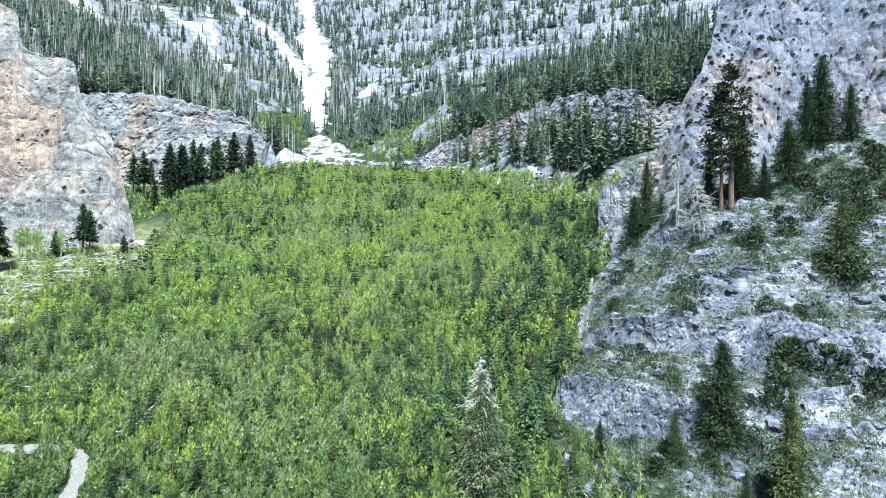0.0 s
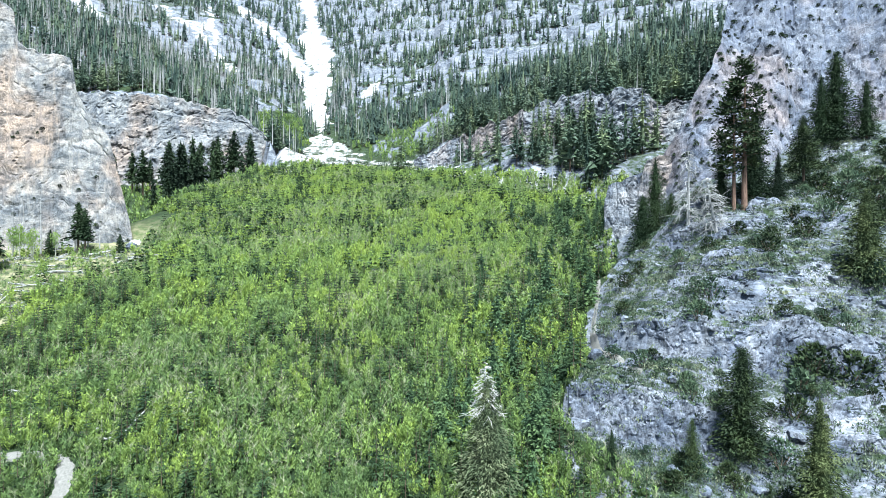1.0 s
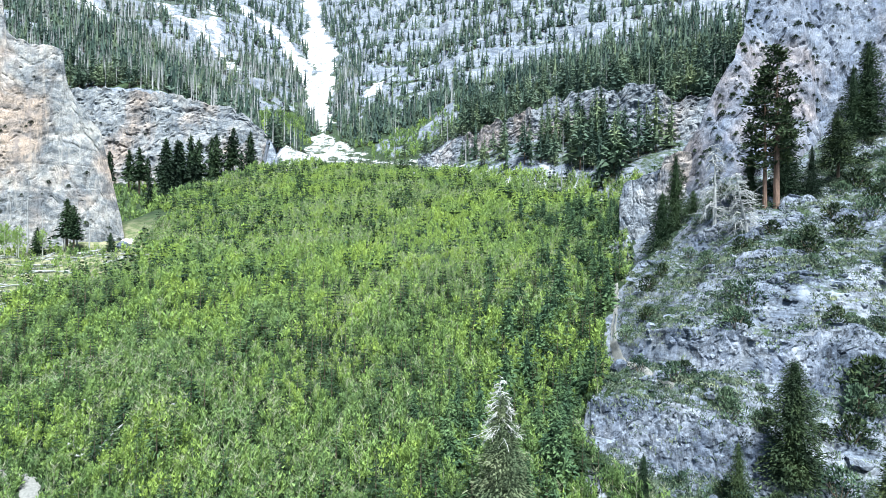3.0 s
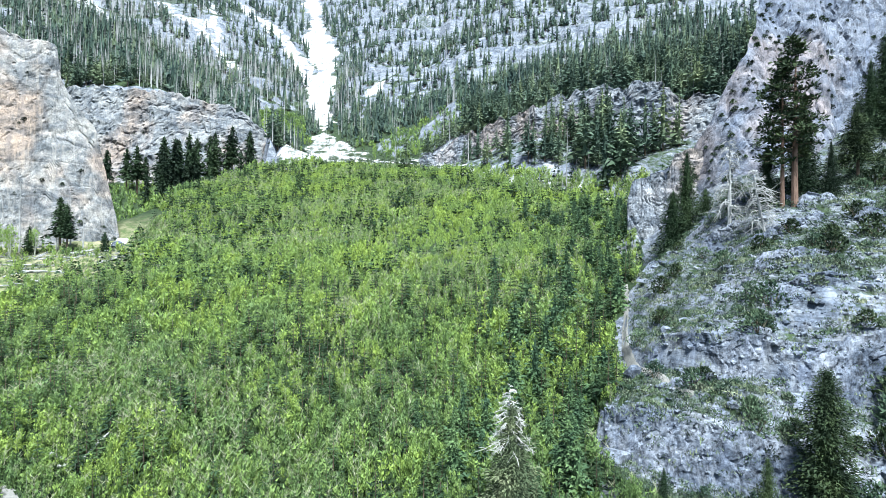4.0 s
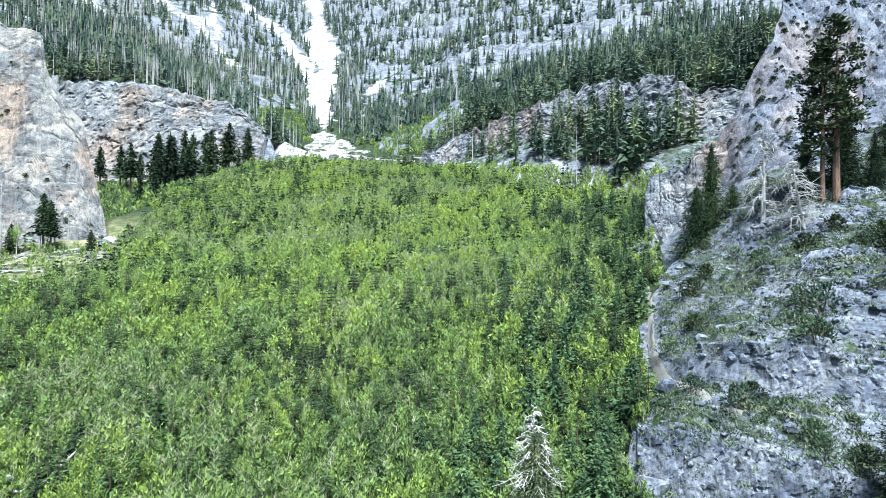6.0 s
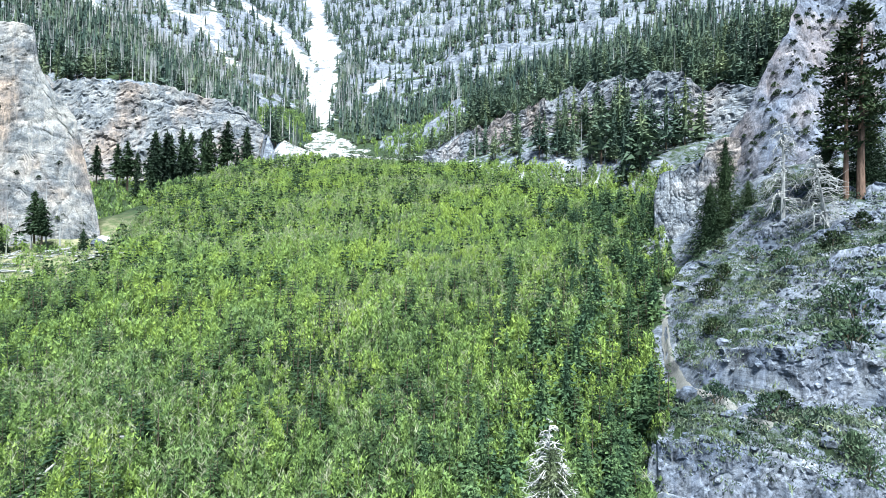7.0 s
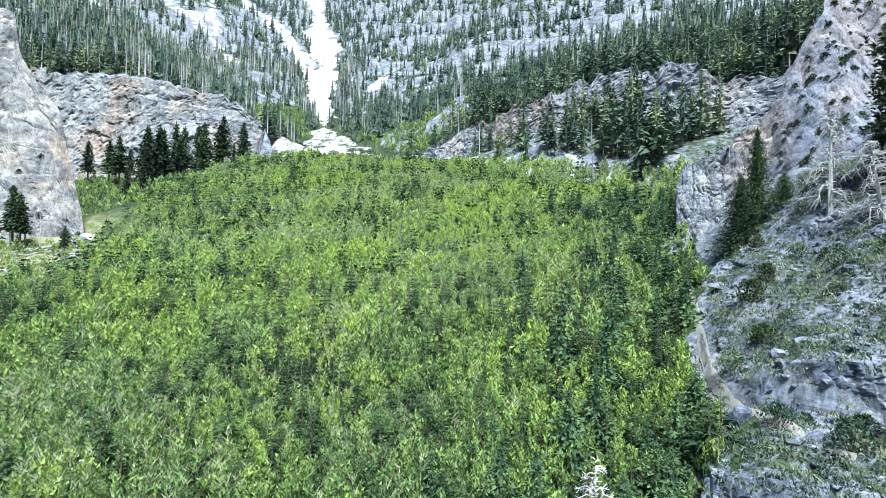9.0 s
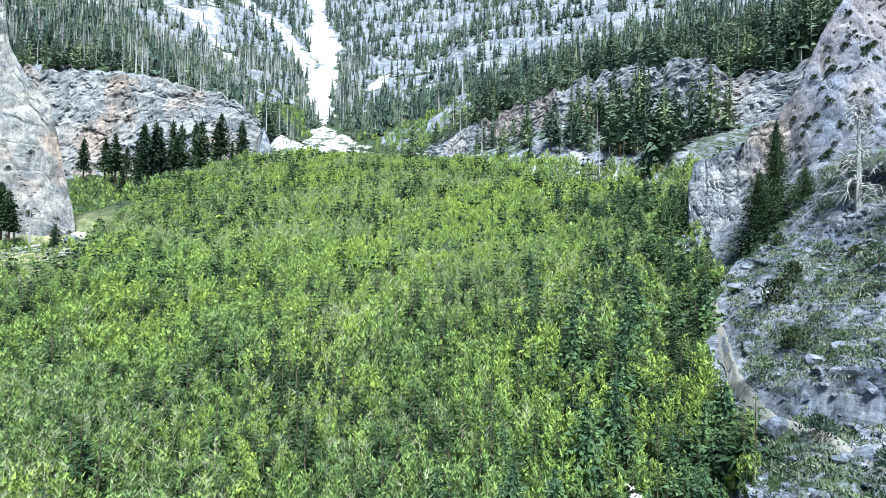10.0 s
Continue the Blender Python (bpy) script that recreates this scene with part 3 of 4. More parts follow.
def aspen_crown(rng, h, leaves, wide=0.16, low=0.2, size=0.11):
    """Leaves clustered round several upright shoots that part low down."""
    shoots = int(rng.integers(4, 8))
    turn = rng.random() * 6.28 + np.arange(shoots) * 2 * np.pi / shoots + rng.normal(size=shoots) * 0.35
    far = wide * h * rng.uniform(0.25, 1.0, shoots)
    tip = np.stack([far * np.cos(turn), far * np.sin(turn), h * (1.0 - 0.38 * (far / (wide * h)) ** 1.5 * rng.uniform(0.5, 1.2, shoots))], -1)
    tip[0] = (0.02 * h, 0, h)
    k = rng.integers(0, shoots, leaves)
    g = rng.random(leaves) ** 0.75
    base = tip[k] * np.array([0.35, 0.35, 0]) + np.array([0, 0, low * h])
    C = base * (1 - g[:, None]) + tip[k] * g[:, None]
    loose = (0.42 * wide * np.sqrt(np.clip(1.08 - g, 0.05, 1)) * h)[:, None]
    jit = rng.normal(size=(leaves, 3)) * np.array([0.62, 0.62, 0.4])
    C = C + jit * loose
    C[:, 2] = np.maximum(C[:, 2], 0.05 * h)
    face = jit + np.stack([C[:, 0], C[:, 1], np.full(leaves, 0.35 * h)], -1) / (wide * h) * 0.9 + np.array([0, 0, 0.5]) + rng.normal(size=(leaves, 3)) * 0.18
    O = np.stack([0.9 * jit[:, 0], 0.9 * jit[:, 1], np.full(leaves, 1.3)], -1) + rng.normal(size=(leaves, 3)) * 0.3
    long = size * h * rng.uniform(0.7, 1.5, leaves)
    return sprays(C, O, long, long * rng.uniform(0.34, 0.6, leaves), rng, True, face)


def dead_tree(rng, h, r, arms, reach=0.12, low=0.25):
    parts = [trunk_of(rng, h, r, 3, 0.012, 2)]
    for _ in range(arms):
        f = rng.uniform(low, 0.97)
        t = rng.random() * 2 * math.pi
        l = reach * h * (1.15 - f) * rng.uniform(0.5, 1.3)
        parts.append(limb((0, 0, f * h), (l * math.cos(t), l * math.sin(t), f * h + l * rng.uniform(-0.45, 0.3)), r * 0.22, r * 0.04))
    return joined(parts)


def twig_arrays(rng, n=22):
    """A thin stem with bare upright twigs."""
    f, t = rng.uniform(0.15, 0.95, n), rng.random(n) * 2 * np.pi
    out = np.stack([np.cos(t), np.sin(t), np.full(n, 1.1)], -1) + rng.normal(size=(n, 3)) * 0.25
    C = np.stack([0.07 * np.cos(t), 0.07 * np.sin(t), f + 0.07], -1)
    return joined([trunk_of(rng, 1.0, 0.011, 3, 0.02, 3), sprays(C, out, rng.uniform(0.16, 0.36, n), np.full(n, 0.015), rng, True)])


def stuff(name, templates, places, sizes, turns, mats, label, category, stretch=None, far_light=0.0):
    """One object out of many copies of the template arrays; each template is a list of (verts, tris) by material."""
    rng = np.random.default_rng(len(places))
    pick = rng.integers(0, len(templates), len(places))
    squash = rng.uniform(0.85, 1.2, len(places)) if stretch is None else stretch
    # Light on the upper fan goes into the leaf tone, brighter farther back.
    tones = np.clip(rng.uniform(-1, 1, len(places)) + far_light * smooth(60, 130, places[:, 1]), -1, 1)
    V, F, M, T, n = [], [], [], [], 0
    for k, layers in enumerate(templates):
        who = np.where(pick == k)[0]
        if not len(who):
            continue
        c, s = np.cos(turns[who])[:, None], np.sin(turns[who])[:, None]
        for m, (v, f) in enumerate(layers):
            sz = sizes[who][:, None]
            x = (v[None, :, 0] * c - v[None, :, 1] * s) * sz * squash[who][:, None] + places[who, 0:1]
            y = (v[None, :, 0] * s + v[None, :, 1] * c) * sz * squash[who][:, None] + places[who, 1:2]
            z = v[None, :, 2] * sz + places[who, 2:3]
            V.append(np.stack([x, y, z], -1).reshape(-1, 3))
            F.append((f[None] + (n + np.arange(len(who)) * len(v))[:, None, None]).reshape(-1, 3))
            M.append(np.full(len(who) * len(f), m))
            T.append(np.repeat(tones[who], len(v)))
            n += len(who) * len(v)
    me = tri_mesh(name, np.concatenate(V), np.concatenate(F), mats, np.concatenate(M))
    me.attributes.new("tone", "FLOAT", "POINT").data.foreach_set("value", np.concatenate(T).astype(np.float32))
    return tagged(new(name, me), label, category, kind="stuff")


def scatter(rng, n, x0, x1, y0, y1, keep):
    x, y = rng.uniform(x0, x1, n), rng.uniform(y0, y1, n)
    ok = rng.random(n) < keep(x, y)
    x, y = x[ok], y[ok]
    return np.stack([x, y, height(x, y)], -1)


def in_cliff(x, y):
    """Whether a place lies inside one of the rock walls."""
    west = (x < -72) & (y > np.interp(x, [-175, -120, -90, -74], [104, 115, 122, 126])) & (y < np.interp(x, [-175, -120, -90, -74], [150, 155, 160, 150]))
    east = (x > 33 + 0.3 * np.maximum(y - 112, 0)) & (y > np.interp(x, [33, 39, 44, 50, 60, 70, 85, 125], [111, 102, 92, 89, 96, 105, 103, 89])) & (y < np.where(x < 46, 121, 145))
    crag = (x > -12) & (np.abs(y - crag_line(x) - 1) < 4)
    north = (x < -72) & (np.abs(y - np.interp(x, [-215, -150, -118, -96, -86, -70], [200, 211, 219, 225, 229, 238]) - 3) < 6)
    return west | east | north | crag


R = np.random.default_rng(5)
FIR_FAR = [[joined([conifer_crown(np.random.default_rng(100 + i), 1.0, 0.15 + 0.025 * (i % 3), 7, 5, 1, low=0.05 + 0.06 * (i % 4), thin=1.1, single=True), crown_core(np.random.default_rng(i), 1.0, 0.26, 0.05 + 0.06 * (i % 4), 0.9, 4, 3)]), trunk_of(np.random.default_rng(i), 1.0, 0.016, 3, 0.01, 2)] for i in range(8)]
FIR_MID = [[joined([conifer_crown(np.random.default_rng(150 + i), 1.0, 0.16 + 0.025 * (i % 4), 15, 7, 2, low=0.05 + 0.08 * (i % 4), thin=0.85, single=True, gap=0.1), crown_core(np.random.default_rng(i), 1.0, 0.13, 0.05 + 0.08 * (i % 4), 0.9, 5, 4)]), trunk_of(np.random.default_rng(i), 1.0, 0.014, 4, 0.01, 2)] for i in range(10)]
FIR_SMALL = [[conifer_crown(np.random.default_rng(200 + i), 1.0, 0.24 + 0.03 * (i % 3), 9, 11, 2, low=0.02, thin=0.62, single=True, droop=0.06, power=0.95), trunk_of(np.random.default_rng(i), 1.0, 0.018, 3, 0.01, 2)] for i in range(6)]
FIR_TINY = [[conifer_crown(np.random.default_rng(230 + i), 1.0, 0.27 + 0.03 * (i % 3), 7, 6, 1, low=0.02, thin=1.3, single=True, droop=0.1, power=0.9)] for i in range(6)]
ASPEN_FINE = [[aspen_crown(np.random.default_rng(310 + i), 1.0, 112, 0.3 + 0.04 * (i % 3), 0.06 + 0.05 * (i % 3), 0.118), trunk_of(np.random.default_rng(i), 1.0, 0.01, 3, 0.02, 3)] for i in range(8)]
ASPEN_MID = [[aspen_crown(np.random.default_rng(320 + i), 1.0, 60, 0.32 + 0.04 * (i % 3), 0.06 + 0.05 * (i % 3), 0.16), trunk_of(np.random.default_rng(i), 1.0, 0.011, 3, 0.02, 2)] for i in range(8)]
ASPEN = [[aspen_crown(np.random.default_rng(300 + i), 1.0, 38, 0.34 + 0.04 * (i % 3), 0.06 + 0.05 * (i % 3), 0.2), trunk_of(np.random.default_rng(i), 1.0, 0.012, 3, 0.02, 2)] for i in range(10)]
TWIGGY = [[aspen_crown(np.random.default_rng(340 + i), 1.0, 26, 0.22, 0.12, 0.11), twig_arrays(np.random.default_rng(350 + i))] for i in range(6)]
SNAG = [[dead_tree(np.random.default_rng(400 + i), 1.0, 0.02, 3 + i // 2, 0.2, 0.3)] for i in range(8)]


def fan_density(x, y):
    d = x - slope_edge(y)
    ok = ((d < 1) | ((y > 113) & (x < 62))) & (y < fan_end(x) + 12) & ~in_cliff(x, y)
    trail = along(x, y, TRAIL) > np.where((x < -39.8) & (x > -44.5), 0.5, 1.2)
    ok &= along(x, y, FOOTPATH) > 1.1
    ok &= ~((x < brow(y) - 3) & (y > 134))
    bare = 1 - 0.85 * smooth(-58, -80, x + 6 * fbm(x / 9, y / 9, seed=71)) * smooth(60, 80, y) * smooth(140, 118, y)
    return ok * trail * bare


def east_edge(x, y):
    """How near a place of the fan lies to the gully under the hillside."""
    return smooth(-30, -4, x - slope_edge(y)) * (x < slope_edge(y)) * np.interp(y, [85, 125], [1, 0.25])


FIRS = scatter(R, 7600, -125, 46, 45, 205, lambda x, y: fan_density(x, y) * np.clip(0.4 + 0.45 * fbm(x / 9, y / 9, seed=74) + 0.55 * east_edge(x, y) + 0.4 * smooth(-20, -60, x), 0.16, 1))
FIR_SIZE = 2.6 + 2.3 * R.random(len(FIRS)) ** 1.5


def clear_of_firs(x, y):
    """Whether a sapling has room between the small firs."""
    free = np.ones(len(x), bool)
    for p, h in zip(FIRS, FIR_SIZE):
        free &= (x - p[0]) ** 2 + (y - p[1]) ** 2 > (0.17 * h) ** 2
    return free


ALL = scatter(R, 70000, -125, 46, 41, 205, lambda x, y: fan_density(x, y) * np.clip(0.9 + 0.35 * fbm(x / 8, y / 8, seed=72), 0.6, 1) * np.interp(y, [88, 112], [1, 0.85]) * (1 - 0.15 * east_edge(x, y)))
ALL = ALL[clear_of_firs(ALL[:, 0], ALL[:, 1])]
SIZE = (1.0 + 1.4 * R.random(len(ALL)) ** 1.4) * (1.0 + 0.25 * fbm(ALL[:, 0] / 12, ALL[:, 1] / 12, seed=73))
single = (ALL[:, 1] < 53.5) & (ALL[:, 1] > 47) & (ALL[:, 0] > -40) & (ALL[:, 0] < 14)
single &= np.cumsum(single) <= 330
rare = fbm(ALL[:, 0] / 15, ALL[:, 1] / 15, seed=75) + R.uniform(-0.6, 0.6, len(ALL)) > 0.33
rare &= ~single
leafy = ~single & (~rare | (R.random(len(ALL)) < 0.55))
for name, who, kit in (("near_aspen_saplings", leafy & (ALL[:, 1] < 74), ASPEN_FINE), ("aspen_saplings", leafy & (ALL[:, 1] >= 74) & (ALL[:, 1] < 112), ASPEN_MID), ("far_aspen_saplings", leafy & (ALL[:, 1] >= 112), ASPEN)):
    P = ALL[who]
    stuff(name, kit, P, SIZE[who], R.random(len(P)) * 6.28, [M_ASPEN, M_ASPEN_BARK], "dense young green aspen saplings covering the avalanche fan", "saplings", far_light=1.0)
P = ALL[rare]
stuff("bare_saplings", TWIGGY, P, SIZE[rare] * 1.2, R.random(len(P)) * 6.28, [M_ASPEN, M_TWIG], "grey-green saplings with bare twigs and few leaves", "saplings")
near = FIRS[:, 1] < 100
stuff("small_firs", FIR_SMALL, FIRS[near], FIR_SIZE[near], R.random(near.sum()) * 6.28, [M_YOUNG, M_BARK], "small dark firs scattered among the aspens", "firs")
stuff("far_small_firs", FIR_TINY, FIRS[~near], FIR_SIZE[~near], R.random((~near).sum()) * 6.28, [M_YOUNG], "small dark firs dotting the upper fan", "firs")


def leafy_patch(x, y):
    """Thickets of aspen on both sides of the gully and in the hollow west of the fan."""
    off = x - axis_x(y)
    east = smooth(8, 12, off) * smooth(62, 48, off) * smooth(218, 226, y) * smooth(282, 262, y)
    west = smooth(-7, -11, off) * smooth(-44, -34, off) * smooth(238, 246, y) * smooth(345, 325, y)
    hollow = ((x < brow(y) - 2) & (y > 136) & (y < fan_end(x) - 3) & (x > -128)) * 0.9
    return np.clip(np.maximum(np.maximum(east, west), hollow), 0, 1)


def wood_density(x, y):
    off = x - axis_x(y)
    snow = snowy(x, y)
    ok = (y > fan_end(x) + 4) & ~in_cliff(x, y) & (snow < 0.38)
    thin = np.clip(1.1 - smooth(300, 600, y) * 0.5, 0.1, 1) * np.clip(0.75 + np.where(off < 0, 0.4, 0.7) * fbm(x / 26, y / 26, seed=81), 0.05, 1)
    ok &= (x > -0.92 * y) & (x < 0.66 * y)
    open_crag = 1 - 0.45 * smooth(-34, -26, y - crag_line(x)) * smooth(0, -4, y - crag_line(x)) * (fbm(x / 9, y / 20, seed=82) > -0.15) * (x > -8)
    return ok * thin * open_crag * smooth(4.5, 1.4, steepness(x, y)) * (1 - leafy_patch(x, y))


P = np.concatenate([scatter(R, 600, 5, 105, 140, 225, wood_density), scatter(R, 10500, -260, 170, 140, 330, wood_density), scatter(R, 15500, -420, 330, 330, 640, wood_density)])
S = (5 + 11 * R.random(len(P)) ** 1.6) * np.interp(P[:, 1], [150, 330, 600], [1.15, 0.95, 0.8])
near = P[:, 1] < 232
stuff("fir_woods", FIR_MID, P[near], S[near], R.random(near.sum()) * 6.28, [M_HAZED_WOODS, M_BARK], "dark green fir and pine woods above the rock bands", "woods")
stuff("far_firs", FIR_FAR, P[~near], S[~near], R.random((~near).sum()) * 6.28, [M_HAZED_FIR, M_BARK], "far fir woods on the mountain, greyed by painted haze", "woods")
P = np.concatenate([scatter(R, 2200, -260, 170, 140, 330, wood_density), scatter(R, 4600, -260, -60, 225, 400, wood_density), scatter(R, 2600, -420, 330, 330, 640, wood_density)])
stuff("far_dead_trees", SNAG, P, R.uniform(5, 14, len(P)), R.random(len(P)) * 6.28, [M_DEAD], "grey standing dead trunks among the far woods", "dead trees")
P = scatter(R, 6000, -150, 60, 130, 330, lambda x, y: leafy_patch(x, y) * (snowy(x, y) < 0.25) * ~in_cliff(x, y))
stuff("far_aspen_thicket", ASPEN, P, R.uniform(2.5, 4.5, len(P)), R.random(len(P)) * 6.28, [M_ASPEN, M_ASPEN_BARK], "light green aspen thickets beside the gully", "thicket")

P = scatter(R, 5200, -110, 40, 186, 300, lambda x, y: (snowy(x, y) > 0.12) * (R.random(np.shape(x)) < 0.55))
stuff("debris_brush", TWIGGY, P, R.uniform(0.6, 2.0, len(P)), R.random(len(P)) * 6.28, [M_HAZED_FIR, M_BARK], "broken brush and twigs in the avalanche debris", "brush")


# ---- building things ----
def part(name, arrays, mat, parent, label="", tone=0.0):
    me = tri_mesh(name, arrays[0], arrays[1], [mat])
    if tone:
        me.attributes.new("tone", "FLOAT", "POINT").data.foreach_set("value", np.full(len(arrays[0]), tone, np.float32))
    ob = new(name, me)
    ob.parent = parent
    return tagged(ob, label)


def thing(name, place, label, category, group="", turn=0.0):
    ob = new(name)
    ob.empty_display_size = 0.2
    ob.matrix_basis = pose(*place, 0, 0, turn)
    return tagged(ob, label, category, group)


def ground_at(x, y, sink=0.0):
    return (x, y, float(height(x, y)) - sink)


def placed(x, y, turn=0.0, size=1.0, sink=0.1):
    return pose(*ground_at(x, y, sink), 0, 0, turn) @ Matrix.Scale(size, 4)


def fir(x, y, h, r, label, seed, dense=1.0, group="", coarse=False, low=0.05, mat=None, bark=None, droop=0.25, power=0.8, gap=0.08):
    rng = np.random.default_rng(seed)
    ob = thing("fir", ground_at(x, y, 0.15), label, "tree", group)
    part("trunk", trunk_of(rng, h, 0.022 * h, 7, 0.006, 7), bark or M_BARK, ob)
    r = r * 1.05
    sprigs = conifer_crown(rng, h, r, int((40 if coarse else 34) * dense), 11 if coarse else 19, 5 if coarse else 15, low=low, power=power, droop=droop, gap=gap, thin=1.05 if coarse else 0.7, single=True, tip=0.016 if coarse else 0.007)
    core = crown_core(rng, h, r, low, power, 6 if coarse else 9, 6 if coarse else 10)
    part("crown", joined([sprigs, core]), mat or M_FIR, ob)
    return ob


def tufted_pine(x, y, h, reach, label, seed, bare=0.35, limbs=30, group="", bark=None, width=0.02):
    """A tall open pine: bare lower trunk, level limbs, needles in tufts at their ends."""
    rng = np.random.default_rng(seed)
    ob = thing("pine", ground_at(x, y, 0.2), label, "tree", group)
    part("trunk", trunk_of(rng, h, width * h, 8, 0.004, 8), bark or M_PONDEROSA, ob)
    C, O = [], []
    for k in range(limbs):
        f = bare + (0.98 - bare) * (k + rng.random()) / limbs
        t = rng.random() * 2 * math.pi
        l = reach * (0.35 + 0.65 * math.sin(math.pi * min(1, (f - bare) / (1 - bare) * 0.8 + 0.22))) * rng.uniform(0.55, 1.15) * (1 if f < 0.9 else 0.55)
        end = np.array([l * math.cos(t), l * math.sin(t), f * h + l * rng.uniform(-0.22, 0.18)])
        part("limb", limb((0, 0, f * h), end, 0.005 * h * (1.2 - f), 0.002 * h, 4), bark or M_BARK, ob)
        for g in (0.55, 0.8, 1.0):
            c = np.array([0, 0, f * h]) * (1 - g) + end * g
            n = 17
            off = rng.normal(size=(n, 3)) * (0.26 + 0.1 * reach * 0.3) * np.array([1.2, 1.2, 0.55])
            C.append(c + off)
            O.append(off + np.array([0, 0, 0.25]))
    
    C, O = np.concatenate(C), np.concatenate(O)
    part("crown", sprays(C, O, rng.uniform(0.35, 0.7, len(C)), rng.uniform(0.16, 0.34, len(C)), rng), M_PINE, ob)
    return ob


def bleached_tree(x, y, h, r, arms, reach, label, seed, lean=0.0, turn=0.0):
    """A dead tree with many forked silver branches."""
    rng = np.random.default_rng(seed)
    ob = thing("dead_tree", ground_at(x, y, 0.2), label, "dead tree")
    ob.matrix_basis = pose(*ground_at(x, y, 0.2), 0, lean, turn)
    part("trunk", trunk_of(rng, h, r, 7, 0.012, 7), M_DEAD, ob)
    for _ in range(arms):
        wood = []
        f = rng.uniform(0.12, 0.97)
        t = rng.random() * 2 * math.pi
        l = reach * (1.1 - f * 0.8) * rng.uniform(0.5, 1.2)
        a = np.array([0, 0, f * h])
        m = np.array([0.55 * l * math.cos(t), 0.55 * l * math.sin(t), f * h + 0.05 * l])
        b = np.array([l * math.cos(t + 0.2), l * math.sin(t + 0.2), f * h - l * rng.uniform(0.1, 0.6)])
        wood += [limb(a, m, 0.2 * r, 0.13 * r, 4), limb(m, b, 0.13 * r, 0.05 * r, 4)]
        for _ in range(7):
            g = rng.uniform(0.15, 1.0)
            p = m * (1 - g) + b * g
            wood.append(limb(p, p + (rng.normal(size=3) * 0.28 + np.array([0.1 * math.cos(t), 0.1 * math.sin(t), -0.22])) * l, 0.085 * r, 0.03 * r))
        part("branch", joined(wood), M_DEAD, ob)
    return ob


def bush_arrays(rng, r, h, leaves, size):
    t, f = rng.random(leaves) * 2 * np.pi, rng.random(leaves)
    lump = 1 + 0.35 * np.sin(3 * t + rng.random() * 6) * rng.random(leaves)
    rad = r * np.sqrt(rng.random(leaves)) * lump * np.sqrt(np.clip(1.05 - f * f, 0.02, 1))
    C = np.stack([rad * np.cos(t), rad * np.sin(t), f * h], -1)
    O = C * np.array([1, 1, 0.6]) + rng.normal(size=(leaves, 3)) * 0.5 * r + np.array([0, 0, 0.5])
    crown = sprays(C, O, size * rng.uniform(0.7, 1.5, leaves), size * rng.uniform(0.4, 0.9, leaves), rng, True)
    stems = joined([limb((0, 0, -0.2), (math.cos(a) * r * 0.5, math.sin(a) * r * 0.5, h * 0.6), 0.05, 0.015) for a in rng.random(7) * 6.28])
    return crown, stems


def shrub(place, r, h, label, seed, mat, group=""):
    rng = np.random.default_rng(seed)
    ob = thing("shrub", place, label, "shrub", group)
    crown, stems = bush_arrays(rng, r, h, 480, 0.24)
    part("foliage", crown, mat, ob)
    part("stem", stems, M_BARK, ob)
    return ob


def stone_arrays(rng, detail=2):
    bm = bmesh.new()
    bmesh.ops.create_icosphere(bm, subdivisions=detail, radius=1.0)
    cut = [(Vector(rng.normal(size=3)).normalized(), rng.uniform(0.55, 0.85)) for _ in range(9)]
    for v in bm.verts:
        for n, d in cut:
            over = v.co.dot(n) - d
            if over > 0:
                v.co -= n * over
        v.co *= 1 + 0.05 * rng.normal()
    V = np.array([v.co[:] for v in bm.verts])
    F = np.array([[v.index for v in f.verts] for f in bm.faces])
    bm.free()
    return V, F


# ---- rock ledges on the hillside ----
def ledge(x0, x1, foot, tall, label, seed, sc=0.36, amp=0.5):
    xs = np.linspace(x0, x1, max(12, int((x1 - x0) / 0.13)))
    mid, half = (x0 + x1) / 2, (x1 - x0) / 2
    top = lambda X: height(X, foot(X) + 1.4) + tall * np.clip(1.3 - np.abs((X - mid) / half) ** 4 * 1.6, -0.3, 1) * (1 + 0.5 * fbm(X / 3, 0 * X, seed=seed))
    ob = tagged(cliff("rock_ledge", xs, top, foot, lambda X: 0.2 + 0 * X, 1.6, M_LEDGE, label, amp, seed, 40, sc, 0.8, "", 0.2, cut=0.9), category="rock ledge", group="rock ledges on the hillside")
    rng = np.random.default_rng(seed)
    for _ in range(int((x1 - x0) * 0.9)):
        x = rng.uniform(x0 + 0.4, x1 - 0.4)
        y = float(foot(np.array(x))) - rng.uniform(0.2, 1.0)
        block = new("block", BLOCKS[int(rng.integers(0, len(BLOCKS)))])
        block.parent = ob
        size = rng.uniform(0.1, 0.26)
        block.matrix_basis = pose(x, y, float(height(x, y)) + 0.3 * size, rng.normal() * 14, rng.normal() * 14, rng.uniform(0, 180)) @ Matrix.Diagonal((size * rng.uniform(0.8, 1.5), size, size * 0.7, 1))
    return ob


def block_arrays(rng):
    """A squarish weathered block with chamfered edges."""
    bm = bmesh.new()
    bmesh.ops.create_cube(bm, size=1.7)
    for v in bm.verts:
        v.co += Vector(rng.normal(size=3)) * 0.16
    bmesh.ops.bevel(bm, geom=list(bm.edges), offset=0.13, segments=1, affect="EDGES")
    bmesh.ops.triangulate(bm, faces=list(bm.faces))
    V = np.array([v.co[:] for v in bm.verts]) + rng.normal(size=(len(bm.verts), 3)) * 0.03
    bm.verts.index_update()
    F = np.array([[v.index for v in f.verts] for f in bm.faces])
    bm.free()
    return V, F


